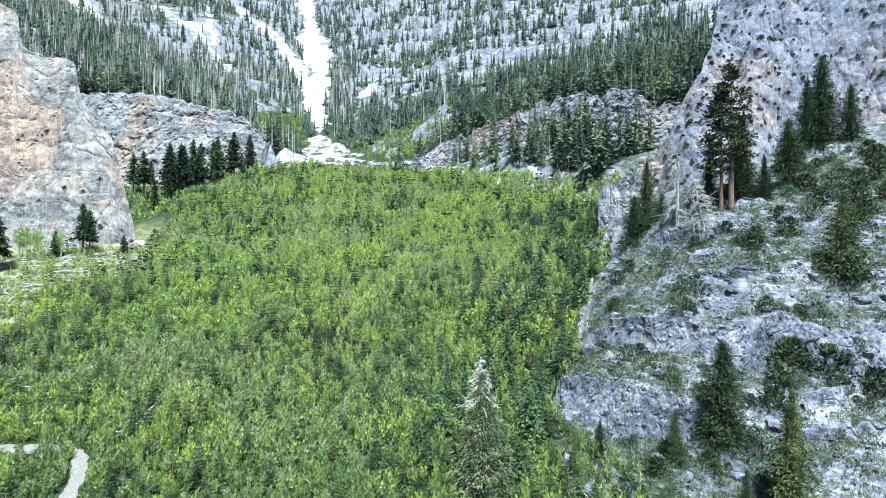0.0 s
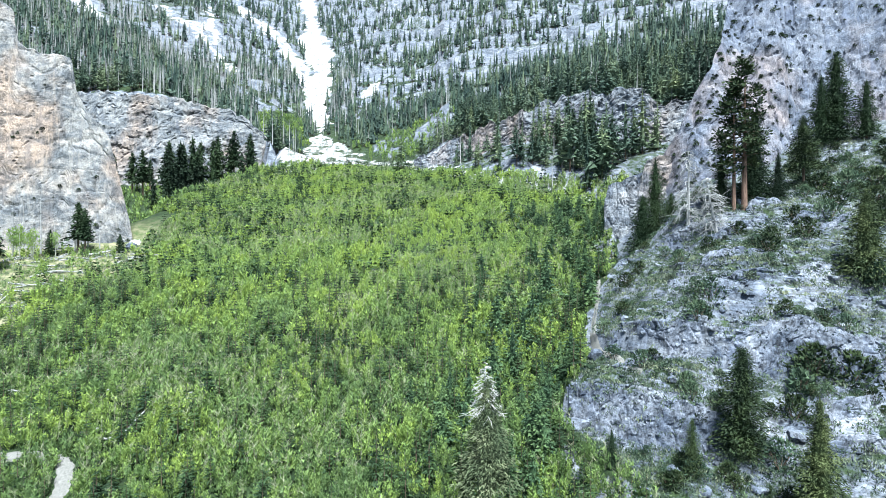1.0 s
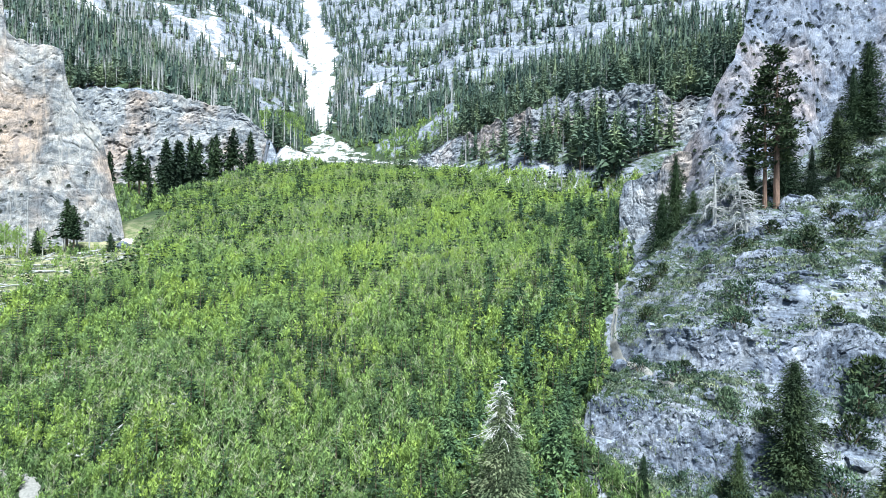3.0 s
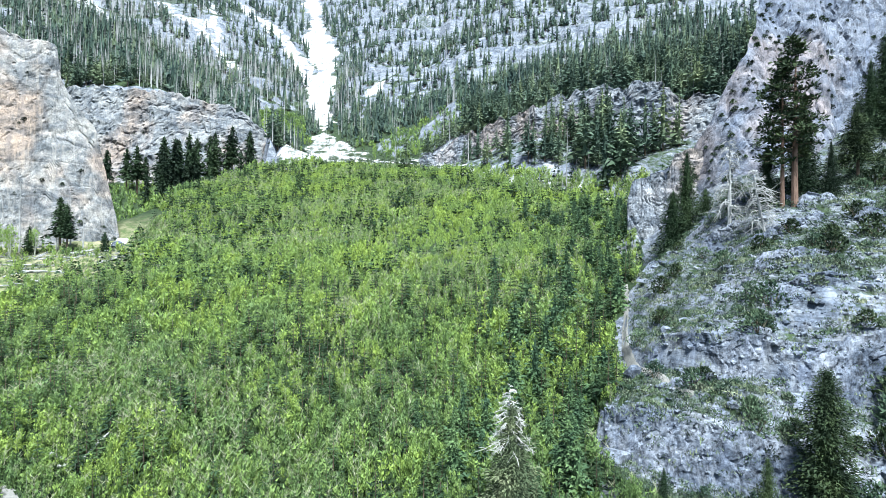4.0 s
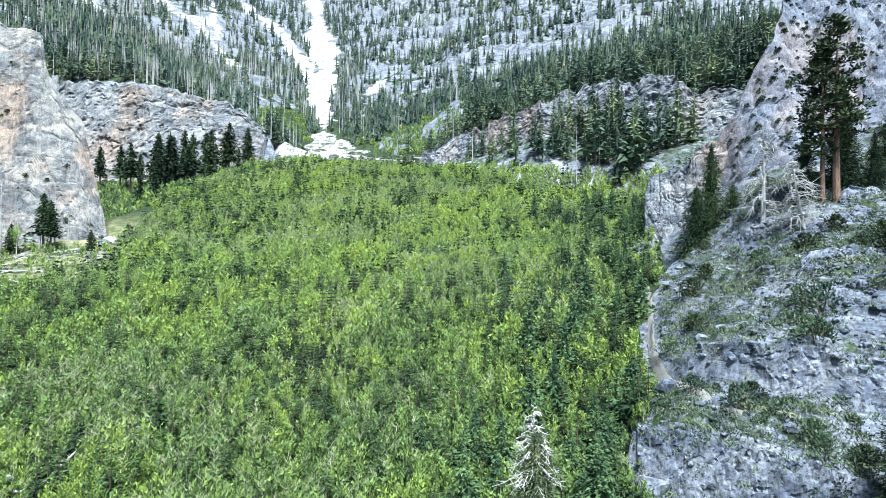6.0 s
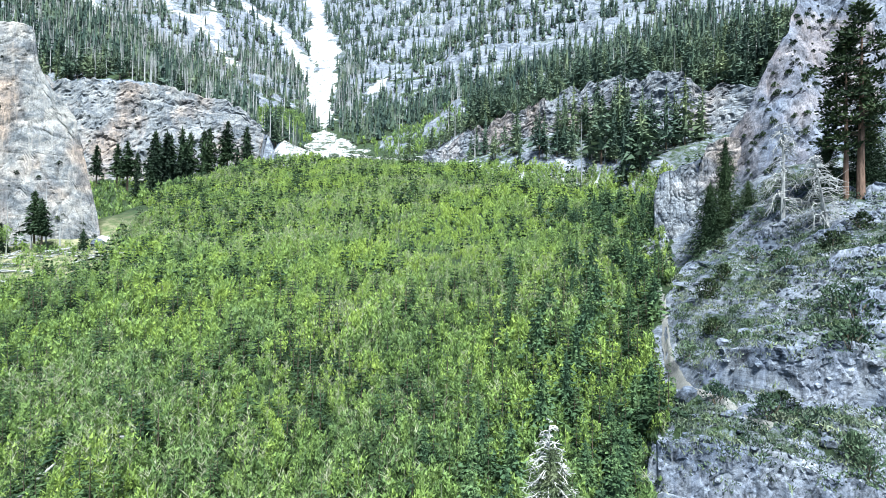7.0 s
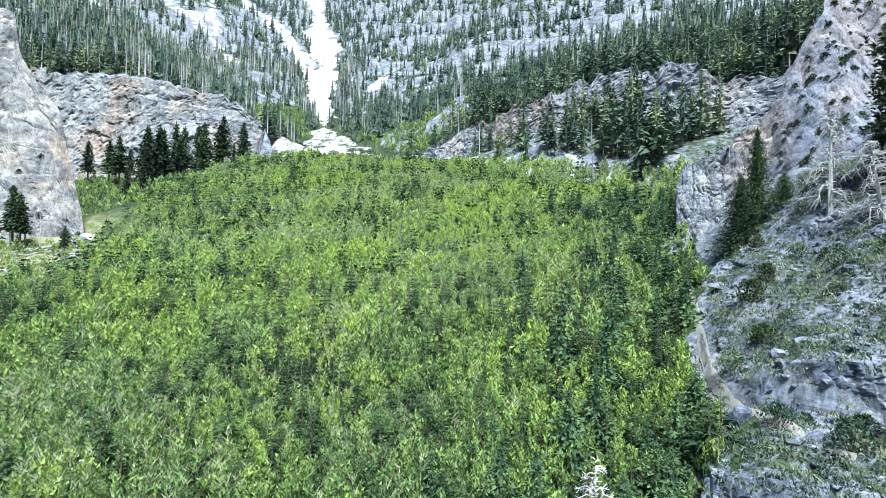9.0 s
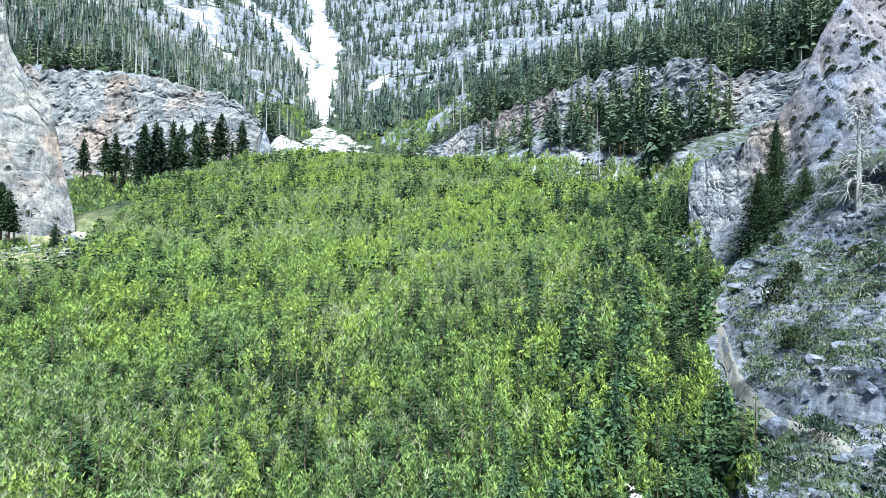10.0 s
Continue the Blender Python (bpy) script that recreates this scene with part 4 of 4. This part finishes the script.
BLOCKS = [tri_mesh("block", *block_arrays(np.random.default_rng(640 + i)), [M_SCREE]) for i in range(10)]
ledge(19.2, 64, ledge_line, 0.35, "long blue-grey limestone ledge crossing the hillside", 501)
ledge(10, 27, low_ledge_line, 0.35, "broken pale limestone step above the fan", 502)
LR = np.random.default_rng(77)
for k in range(26):
    lx, ly = LR.uniform(20, 58), LR.uniform(46, 90)
    if lx - slope_edge(ly) < 4 or abs(ly - ledge_line(lx)) < 3 or in_cliff(np.array(lx), np.array(ly + 3)):
        continue
    ll = LR.uniform(2, 5)
    ledge(lx - ll, lx + ll, lambda X, ly=ly, w=LR.uniform(-0.2, 0.2), c=lx: ly + w * (X - c) + 0.3 * np.sin(X), LR.uniform(0.2, 0.7), "low weathered limestone outcrop among grass", 520 + k)

# ---- hillside things ----
def hill_density(x, y):
    return (along(x, y, FOOTPATH) > 0.7) * (x - slope_edge(y) > 1) * ~in_cliff(x, y) * (y < 104)


SR = np.random.default_rng(12)
STONES = [stone_arrays(np.random.default_rng(600 + i), 1) for i in range(6)]
P = scatter(SR, 11500, 12, 72, 42, 104, lambda x, y: hill_density(x, y) * np.clip(0.6 + fbm(x / 7, y / 7, seed=91), 0.3, 1))
stuff("scree", [[(v * np.array([1, 1, 0.6]), f)] for v, f in STONES], P, SR.gamma(2.0, 0.075, len(P)) + 0.05, SR.random(len(P)) * 6.28, [M_SCREE], "loose pale limestone rubble on the hillside", "scree")
HERB = [[bush_arrays(np.random.default_rng(770 + i), 0.5, 0.45, 16, 0.34)[0]] for i in range(5)]
P = scatter(SR, 14000, -62, 34, 42, 96, lambda x, y: (fan_density(x, y) > 0.3) * 0.75)
stuff("undergrowth", HERB, P, SR.uniform(0.7, 1.5, len(P)), SR.random(len(P)) * 6.28, [M_HERB], "dark green herbs and seedlings between the saplings", "undergrowth")
TUFT = [[sprays(np.random.default_rng(i).normal(size=(16, 3)) * np.array([0.3, 0.3, 0.06]) + np.array([0, 0, 0.2]), np.random.default_rng(i + 50).normal(size=(16, 3)) * 0.5 + np.array([0, 0, 1.0]), np.full(16, 0.26), np.full(16, 0.07), np.random.default_rng(i), True)] for i in range(5)]
P = scatter(SR, 15000, 12, 72, 42, 104, lambda x, y: hill_density(x, y) * np.clip(0.45 + fbm(x / 6, y / 6, seed=92), 0.22, 1))
stuff("grass_tufts", TUFT, P, SR.uniform(0.7, 1.7, len(P)), SR.random(len(P)) * 6.28, [M_DRY], "dry grey-green grass tufts on the hillside", "grass")
P = scatter(SR, 4500, -112, -50, 60, 132, lambda x, y: ~in_cliff(x, y) * (fan_density(x, y) > 0) * smooth(-50, -75, x))
stuff("meadow_grass", TUFT, P, SR.uniform(0.7, 1.6, len(P)), SR.random(len(P)) * 6.28, [M_DRY], "pale meadow grass below the cliff", "grass")

BRUSH = [[bush_arrays(np.random.default_rng(760 + i), 0.55, 0.42, 40, 0.12)[0]] for i in range(5)]
P = scatter(SR, 8200, 12, 74, 42, 104, lambda x, y: hill_density(x, y) * np.clip(0.5 + 1.0 * fbm(x / 7, y / 3.5, seed=94), 0.2, 1))
stuff("low_brush", BRUSH, P, SR.uniform(0.5, 1.7, len(P)), SR.random(len(P)) * 6.28, [M_SHRUB], "low grey-green brush covering the rocky slope", "brush")

protos = [tagged(new("boulder", tri_mesh("boulder", *stone_arrays(np.random.default_rng(620 + i), 2), [M_SCREE])), "pale angular limestone boulder on the slope", "boulder", "boulders on the hillside") for i in range(4)]
P = scatter(SR, 300, 16, 66, 43, 100, hill_density)
for k, p in enumerate(P):
    copy_thing(protos[k % 4], pose(p[0], p[1], p[2] - 0.08, 0, 0, SR.uniform(0, 360)) @ Matrix.Diagonal((*(SR.gamma(2.5, 0.13) * np.array([1.1, 0.9, 0.6]) + 0.1), 1)))
for i, (x, y, z) in enumerate(((17.5, 64, 1.1), (13.5, 57, 1.3), (-73.5, 127, 1.6), (22, 67, 0.9))):
    protos[i].matrix_basis = placed(x, y, 40 * i, z, -0.1)

slab = tagged(new("rock_slab", tri_mesh("rock_slab", *stone_arrays(np.random.default_rng(660), 3), [M_SCREE])), "smooth pale rock slab beside the footpath", "rock", "rock slabs")
slab.matrix_basis = pose(*ground_at(28.4, 88.4, 0.05), 15, -33, 10) @ Matrix.Diagonal((3.0, 1.9, 0.55, 1))
for x, y, a, b in ((26.2, 83.5, 1.6, 1.2), (29.5, 85.5, 1.8, 1.0), (24.6, 79.0, 1.0, 0.8)):
    copy_thing(slab, pose(*ground_at(x, y, -0.05), 20, 0, 40 * x) @ Matrix.Diagonal((a / 3.2, b / 2.4, 0.7, 1)))

greens = (("grey-green juniper shrub on the rocky slope", M_SHRUB), ("dark low shrub growing between the rocks", M_PINE), ("green leafy shrub on the slope", M_SHRUB), ("dusty olive sagebrush clump on the slope", M_DRY))
protos = [shrub(ground_at(*xy), r, h, greens[i][0], 700 + i, greens[i][1], "shrubs on the hillside") for i, (xy, r, h) in enumerate((((26.6, 58.6), 1.5, 2.2), ((21.8, 58.6), 1.2, 1.7), ((23.2, 53.6), 0.9, 1.6), ((34, 62), 1.0, 0.9)))]
for x, y, k, z in ((20.3, 57.6, 0, 0.95), (25.2, 76.5, 1, 1.2), (27.5, 78, 1, 1.0), (31, 73, 0, 1.0), (33.5, 70, 1, 1.1), (29.5, 62, 0, 1.2), (38.5, 66, 1, 1.3), (45, 69, 1, 1.5), (22.5, 70, 1, 0.9), (18.6, 61.5, 0, 0.8), (35, 53, 1, 1.7), (38, 52.5, 1, 1.9), (33, 52, 2, 1.4), (31.5, 50.5, 1, 1.3), (41, 50, 1, 1.6), (28.3, 47.6, 0, 1.2), (46, 59, 2, 1.6)):
    copy_thing(protos[k], placed(x, y, 37 * x, z))
P = scatter(SR, 520, 18, 70, 44, 98, lambda x, y: hill_density(x, y) * np.clip(0.5 + 0.9 * fbm(x / 10, y / 10, seed=93), 0.08, 1))
for p in P[:210]:
    k = int(SR.choice(4, p=[0.3, 0.4, 0.08, 0.22]))
    copy_thing(protos[k], placed(p[0], p[1], SR.uniform(0, 360), SR.uniform(0.35, 0.95)))

for x, y, k, z in ((56, 82, 1, 1.6), (59, 80, 0, 1.5), (62, 79, 1, 1.7), (66, 80, 1, 1.6), (54, 76, 1, 1.4), (58, 74, 1, 1.6), (50, 72, 0, 1.4), (61, 72, 1, 1.7), (47, 74, 1, 1.2), (64, 75, 0, 1.4), (42, 71, 1, 1.2), (55, 69, 1, 1.5), (40, 75, 1, 1.1), (52, 66, 1, 1.3), (69, 84, 1, 1.8), (71, 88, 1, 1.6)):
    copy_thing(protos[k], placed(x, y, 53 * x, z))

# bushes that cling to the cliffs
spots, CR = [], np.random.default_rng(9)
for name, n in (("cliff_east", 330), ("cliff_west", 60), ("cliff_north", 120)):
    V = CLIFFS[name]
    i, j = CR.integers(12, 100 if name != "cliff_north" else 48, n), CR.integers(2, V.shape[1] - 60 if name == "cliff_east" else V.shape[1] - 2, n)
    spots.append(V[i, j])
spots = np.concatenate(spots)
BUSH = [[bush_arrays(np.random.default_rng(740 + i), 0.8, 1.0, 110, 0.32)[0]] for i in range(4)]
stuff("cliff_bushes", BUSH, spots, CR.uniform(0.3, 0.85, len(spots)), CR.random(len(spots)) * 6.28, [M_FIR], "dark bushes rooted in the ledges of the cliffs", "bushes")

# ---- single trees of the hillside ----
tufted_pine(43.2, 79.2, 22.0, 3.3, "tall ponderosa pine with orange bark and open crown", 801, 0.3, 60)
tufted_pine(42.0, 79.8, 18.6, 2.9, "slimmer ponderosa pine sharing the same foot", 802, 0.3, 58, width=0.017)
bleached_tree(36.4, 82.0, 12.0, 0.34, 90, 2.7, "bleached dead tree with a tangle of silver branches", 803)
bleached_tree(38.3, 77.5, 8.5, 0.30, 90, 2.6, "leaning silver dead tree with drooping bare branches", 804, 14, 200)
fir(34.6, 95.5, 10.0, 3.0, "dark dense fir beside the rock spur", 805, power=0.5)
fir(37.2, 96.5, 13.0, 2.6, "taller dark fir behind its bushy neighbour", 819, power=0.6)
fir(38.5, 93.0, 4.0, 1.6, "low dark fir at the foot of the cliff", 820, power=0.5)
fir(48.6, 85.5, 14.0, 2.4, "dark fir behind the ponderosa pines", 806)
fir(46.6, 83.0, 13.0, 2.6, "dark fir filling the gap behind the pines", 821, power=0.6)
fir(49.8, 82.0, 7.5, 1.8, "smaller dark fir on the rubble slope", 807)
fir(41.0, 81.5, 8.0, 2.0, "dark fir crowding the ponderosa foot", 808, power=0.6)
fir(55.6, 85.0, 11.0, 2.8, "broad green pine on a bare trunk", 809, low=0.28, power=0.55, mat=M_PINE)
fir(69.5, 97.0, 16.0, 3.5, "massive dark fir under the cliff", 810, 1.2, power=0.5)
fir(66.5, 96.5, 12.5, 2.7, "dark fir grown into its larger neighbour", 811, power=0.55)
fir(72.5, 94.0, 10.0, 2.4, "dark green fir on the upper slope", 812, power=0.55)
fir(46.0, 60.6, 9.8, 3.0, "olive green pine above the ledge", 813, mat=M_OLIVE, power=0.65)
fir(26.2, 49.5, 9.6, 2.3, "dense dark pine at the foot of the ledge", 814, 1.3, mat=M_PINE, power=0.4, gap=0.02)
fir(27.6, 41.8, 10.5, 2.2, "tall pale green fir on the gravel slope", 815, 1.4, mat=M_OLIVE, power=0.7, gap=0.02)
fir(21.0, 47.8, 5.0, 1.0, "slender blue-green fir below the ledge", 816, mat=M_PINE, power=0.55)
fir(24.4, 42.5, 4.0, 0.9, "small young fir on the gravel slope", 817, mat=M_PINE)
fir(15.0, 50.5, 3.6, 1.1, "short dark fir below the limestone step", 818)


# ---- paths ----
def path_strip(name, points, width, label, seed):
    rng = np.random.default_rng(seed)
    pts = []
    for (ax, ay), (bx, by) in zip(points, points[1:]):
        n = max(2, int(math.hypot(bx - ax, by - ay) / 0.5))
        pts += [(ax + (bx - ax) * i / n, ay + (by - ay) * i / n) for i in range(n)]
    pts = np.array(pts)
    for _ in range(3):
        pts[1:-1] = (pts[:-2] + pts[1:-1] + pts[2:]) / 3
    d = np.gradient(pts, axis=0)
    d /= np.linalg.norm(d, axis=1, keepdims=True)
    side = np.stack([-d[:, 1], d[:, 0]], -1)
    w = width * (0.75 + 0.4 * rng.random(len(pts)))
    lanes = np.linspace(-0.5, 0.5, 5)
    XY = pts[:, None] + side[:, None] * (w[:, None] * lanes)[..., None]
    Z = height(XY[..., 0], XY[..., 1]) + 0.14 - 0.22 * (np.abs(lanes) > 0.45)
    Z = np.maximum(Z, Z.mean(1, keepdims=True) - 0.6)
    V = np.concatenate([XY, Z[..., None]], -1).reshape(-1, 3)
    return tagged(new(name, tri_mesh(name, V, grid_faces(len(pts), 5), [M_DUST], shade=True)), label, "path", kind="structure")


path_strip("path_trail", TRAIL, 1.9, "dusty pale hiking trail through the saplings", 1)
path_strip("path_hillside", FOOTPATH, 0.8, "narrow pale footpath along the rocky hillside", 2)

# ---- young trees at the foot of the fan, one by one ----
KR = np.random.default_rng(33)
protos = []
for i in range(8):
    rng = np.random.default_rng(850 + i)
    ob = thing("aspen_sapling", ground_at(-12 + i, 49.5, 0.05), "young aspen sapling with fresh green leaves", "sapling", "aspen saplings at the foot of the fan")
    part("crown", aspen_crown(rng, 2.6, 230, 0.29 + 0.03 * (i % 3), 0.06, 0.085), M_ASPEN, ob, tone=-0.8 + 0.22 * i)
    part("trunk", trunk_of(rng, 2.6, 0.03, 4, 0.02, 4), M_ASPEN_BARK, ob)
    protos.append(ob)
for p, z in list(zip(ALL[single], SIZE[single]))[:330]:
    copy_thing(protos[int(KR.integers(0, 8))], pose(p[0], p[1], p[2] - 0.05, 0, 0, KR.uniform(0, 360)) @ Matrix.Scale(z / 2.6, 4))

protos = [fir(8 + 2 * i, 66 + 5 * i, 6.0, 1.7 + 0.14 * i, "dark green young fir in the shaded gully", 870 + i, 0.34, "firs along the gully", True, mat=M_GULLY, droop=0.15) for i in range(5)]
P = scatter(KR, 1100, -12, 44, 50, 122, lambda x, y: (x - slope_edge(y) < -0.5) * smooth(-30, -3, x - slope_edge(y)) ** 1.5 * np.clip(0.5 + 0.9 * fbm(x / 8, y / 8, seed=95), 0.05, 1) * ~in_cliff(x, y))
for p in P[:290]:
    copy_thing(protos[int(KR.integers(0, 5))], pose(p[0], p[1], p[2] - 0.1, 0, 0, KR.uniform(0, 360)) @ Matrix.Scale(KR.uniform(0.35, 1.0), 4))

dying = fir(3.7, 49.6, 10.4, 3.0, "dying fir with olive needles and a bleached bare twin top", 890, 1.3, mat=M_DYING, bark=M_DEAD, power=0.6, gap=0.1)
rng = np.random.default_rng(891)
V, F = trunk_of(rng, 12.0, 0.15, 7, 0.0015, 8)
part("bare_trunk", (V + np.array([-0.2, 0.1, 0]), F), M_BLEACH, dying, "bleached bare trunk")
for k in range(80):
    f, t = 0.6 + 0.38 * (k / 80) + rng.normal() * 0.01, rng.random() * 6.28
    l = 3.4 * (1.04 - f) ** 0.8 * rng.uniform(0.7, 1.15)
    a = np.array([-0.2, 0.1, f * 12.0])
    m = a + np.array([0.5 * l * math.cos(t), 0.5 * l * math.sin(t), 0.16 * l])
    b = a + np.array([l * math.cos(t), l * math.sin(t), -0.08 * l])
    wood = [limb(a, m, 0.036, 0.028, 4), limb(m, b, 0.028, 0.012, 4)]
    for g in rng.random(8):
        p = m * (1 - g) + b * g
        wood.append(limb(p, p + (rng.normal(size=3) * 0.13 + np.array([0.1 * math.cos(t), 0.1 * math.sin(t), -0.08])) * l, 0.022, 0.01))
    part("bare_branch", joined(wood), M_BLEACH, dying, "bleached bare branch")

# ---- dark firs in the hollow by the rock band ----
protos = [fir(-93 + 4 * i, 190 + 5 * i, 22.0, 3.2 + 0.3 * i, "tall dark fir below the grey rock band", 900 + i, 0.62, "tall firs in the hollow", True, low=0.12 + 0.09 * i, power=0.55, gap=0.38) for i in range(4)]
for x, y, z in ((-96, 186, 1.0), (-91, 184, 1.1), (-88, 190, 0.95), (-99, 192, 0.9), (-85, 196, 1.0), (-94, 199, 1.1), (-82, 204, 0.85), (-104, 200, 0.9), (-112, 198, 0.75), (-120, 205, 0.8), (-117, 212, 0.6), (-86, 226, 0.75), (-84, 230, 0.85), (-82.5, 228, 0.65), (-101, 206, 0.8), (-108, 209, 0.7), (-90, 176, 0.6), (-97, 178, 0.7), (-128, 206, 0.7)):
    copy_thing(protos[int(KR.integers(0, 4))], placed(x, y, KR.uniform(0, 360), z * KR.uniform(0.7, 1.15)))

# ---- below the western cliff: snags, aspens and fallen logs ----
for i, (x, y, h) in enumerate(((-83.5, 122.5, 11), (-81.5, 123, 13), (-84.8, 123.5, 9), (-90, 120, 16), (-94.5, 118, 14), (-79.5, 124, 7), (-99, 112, 8), (-88, 121.5, 10))):
    rng = np.random.default_rng(930 + i)
    ob = thing("dead_tree", ground_at(x, y, 0.2), "pale standing dead trunk below the cliff", "dead tree", "dead trunks below the cliff")
    part("trunk", trunk_of(rng, h, 0.2, 6, 0.012, 5), M_DEAD, ob)
    for _ in range(9):
        f, t = rng.uniform(0.3, 0.97), rng.random() * 6.28
        l = rng.uniform(0.4, 1.3)
        part("branch", limb((0, 0, f * h), (l * math.cos(t), l * math.sin(t), f * h - 0.2 * l), 0.05, 0.015), M_DEAD, ob)
for i, (x, y, h, r) in enumerate(((-82.6, 121.5, 12, 2.0), (-80.8, 121, 10.5, 1.8), (-91, 108, 12, 2.2), (-93, 110, 9, 2.0), (-87.5, 119.5, 6, 1.4), (-74.8, 124, 4.5, 1.2), (-89.5, 98, 7, 1.6))):
    fir(x, y, h, r, "ragged dark fir below the western cliff", 950 + i, 0.7, "ragged firs below the cliff", True, low=0.35 if h > 8 else 0.1, power=0.5, gap=0.25)
for i, (x, y, h) in enumerate(((-93.5, 116.5, 7), (-92.3, 117, 7.5), (-91.5, 116, 7), (-89.8, 117, 6.5), (-88.7, 116.2, 7), (-96, 115, 6.5), (-86, 119, 6))):
    rng = np.random.default_rng(970 + i)
    ob = thing("aspen", ground_at(x, y, 0.1), "grown aspen with a bare white trunk", "tree", "aspens below the cliff")
    part("trunk", trunk_of(rng, h, 0.12, 6, 0.02, 5), M_ASPEN_BARK, ob)
    part("crown", aspen_crown(rng, h, 420, 0.3, 0.4, 0.045), M_ASPEN, ob)


def log(ax, ay, turn, length, r, seed, label):
    rng = np.random.default_rng(seed)
    bx, by = ax + length * math.cos(turn), ay + length * math.sin(turn)
    a, b = np.array(ground_at(ax, ay, -r * 0.8)), np.array(ground_at(bx, by, -r * 0.8))
    mid = (a + b) / 2 + np.array([0, 0, rng.uniform(-0.1, 0.25)])
    mid[2] = max(mid[2], float(height(mid[0], mid[1])))
    V, F = joined([limb(a, mid, r, r * 0.8, 6), limb(mid, b, r * 0.8, r * 0.45, 6)] + [limb(a * (1 - g) + b * g, a * (1 - g) + b * g + rng.normal(size=3) * 0.5, 0.05, 0.02) for g in rng.random(4)])
    return tagged(new("fallen_log", tri_mesh("fallen_log", V, F, [M_DEAD])), label, "log", "fallen logs")


piles = [(-97, 108), (-90, 112), (-84, 117), (-79, 121), (-92, 97), (-85, 101), (-80, 108), (-76, 95), (-88, 88), (-82, 84), (-72, 118), (-99, 100)]
for k in range(130):
    px, py = piles[k % 12] if k < 104 else (KR.uniform(-62, -30), KR.uniform(58, 86))
    x, y = px + KR.normal(0, 2.6), py + KR.normal(0, 1.8)
    if in_cliff(np.array(x), np.array(y + 4)):
        continue
    log(x, y, KR.normal(0.35 + 0.5 * math.sin(k % 12), 0.55), KR.uniform(2, 7), KR.uniform(0.09, 0.22), 1000 + k, "bleached fallen log lying in the avalanche debris" if k < 104 else "grey fallen log half hidden by saplings")

# the last snow at the cliff's foot
sx, sy = np.meshgrid(np.linspace(-78, -70, 30), np.linspace(126, 131, 20))
edge = 0.8 * np.clip(1 - ((sx + 74.4) / 1.9) ** 2 - ((sy - 128.8) / 1.3) ** 2 + 0.7 * fbm(sx / 1.1, sy / 1.5, seed=5), -0.6, 1)
M_SNOW = material("old_snow", build_bark((0.45, 0.46, 0.48), (0.55, 0.55, 0.56), (0.6, 0.6, 0.6)))
tagged(new("snow_patch", tri_mesh("snow_patch", np.stack([sx, sy, height(sx, sy) + 0.55 * edge], -1).reshape(-1, 3), grid_faces(20, 30), [M_SNOW], shade=True)), "leftover patch of old snow at the cliff foot", "snow")
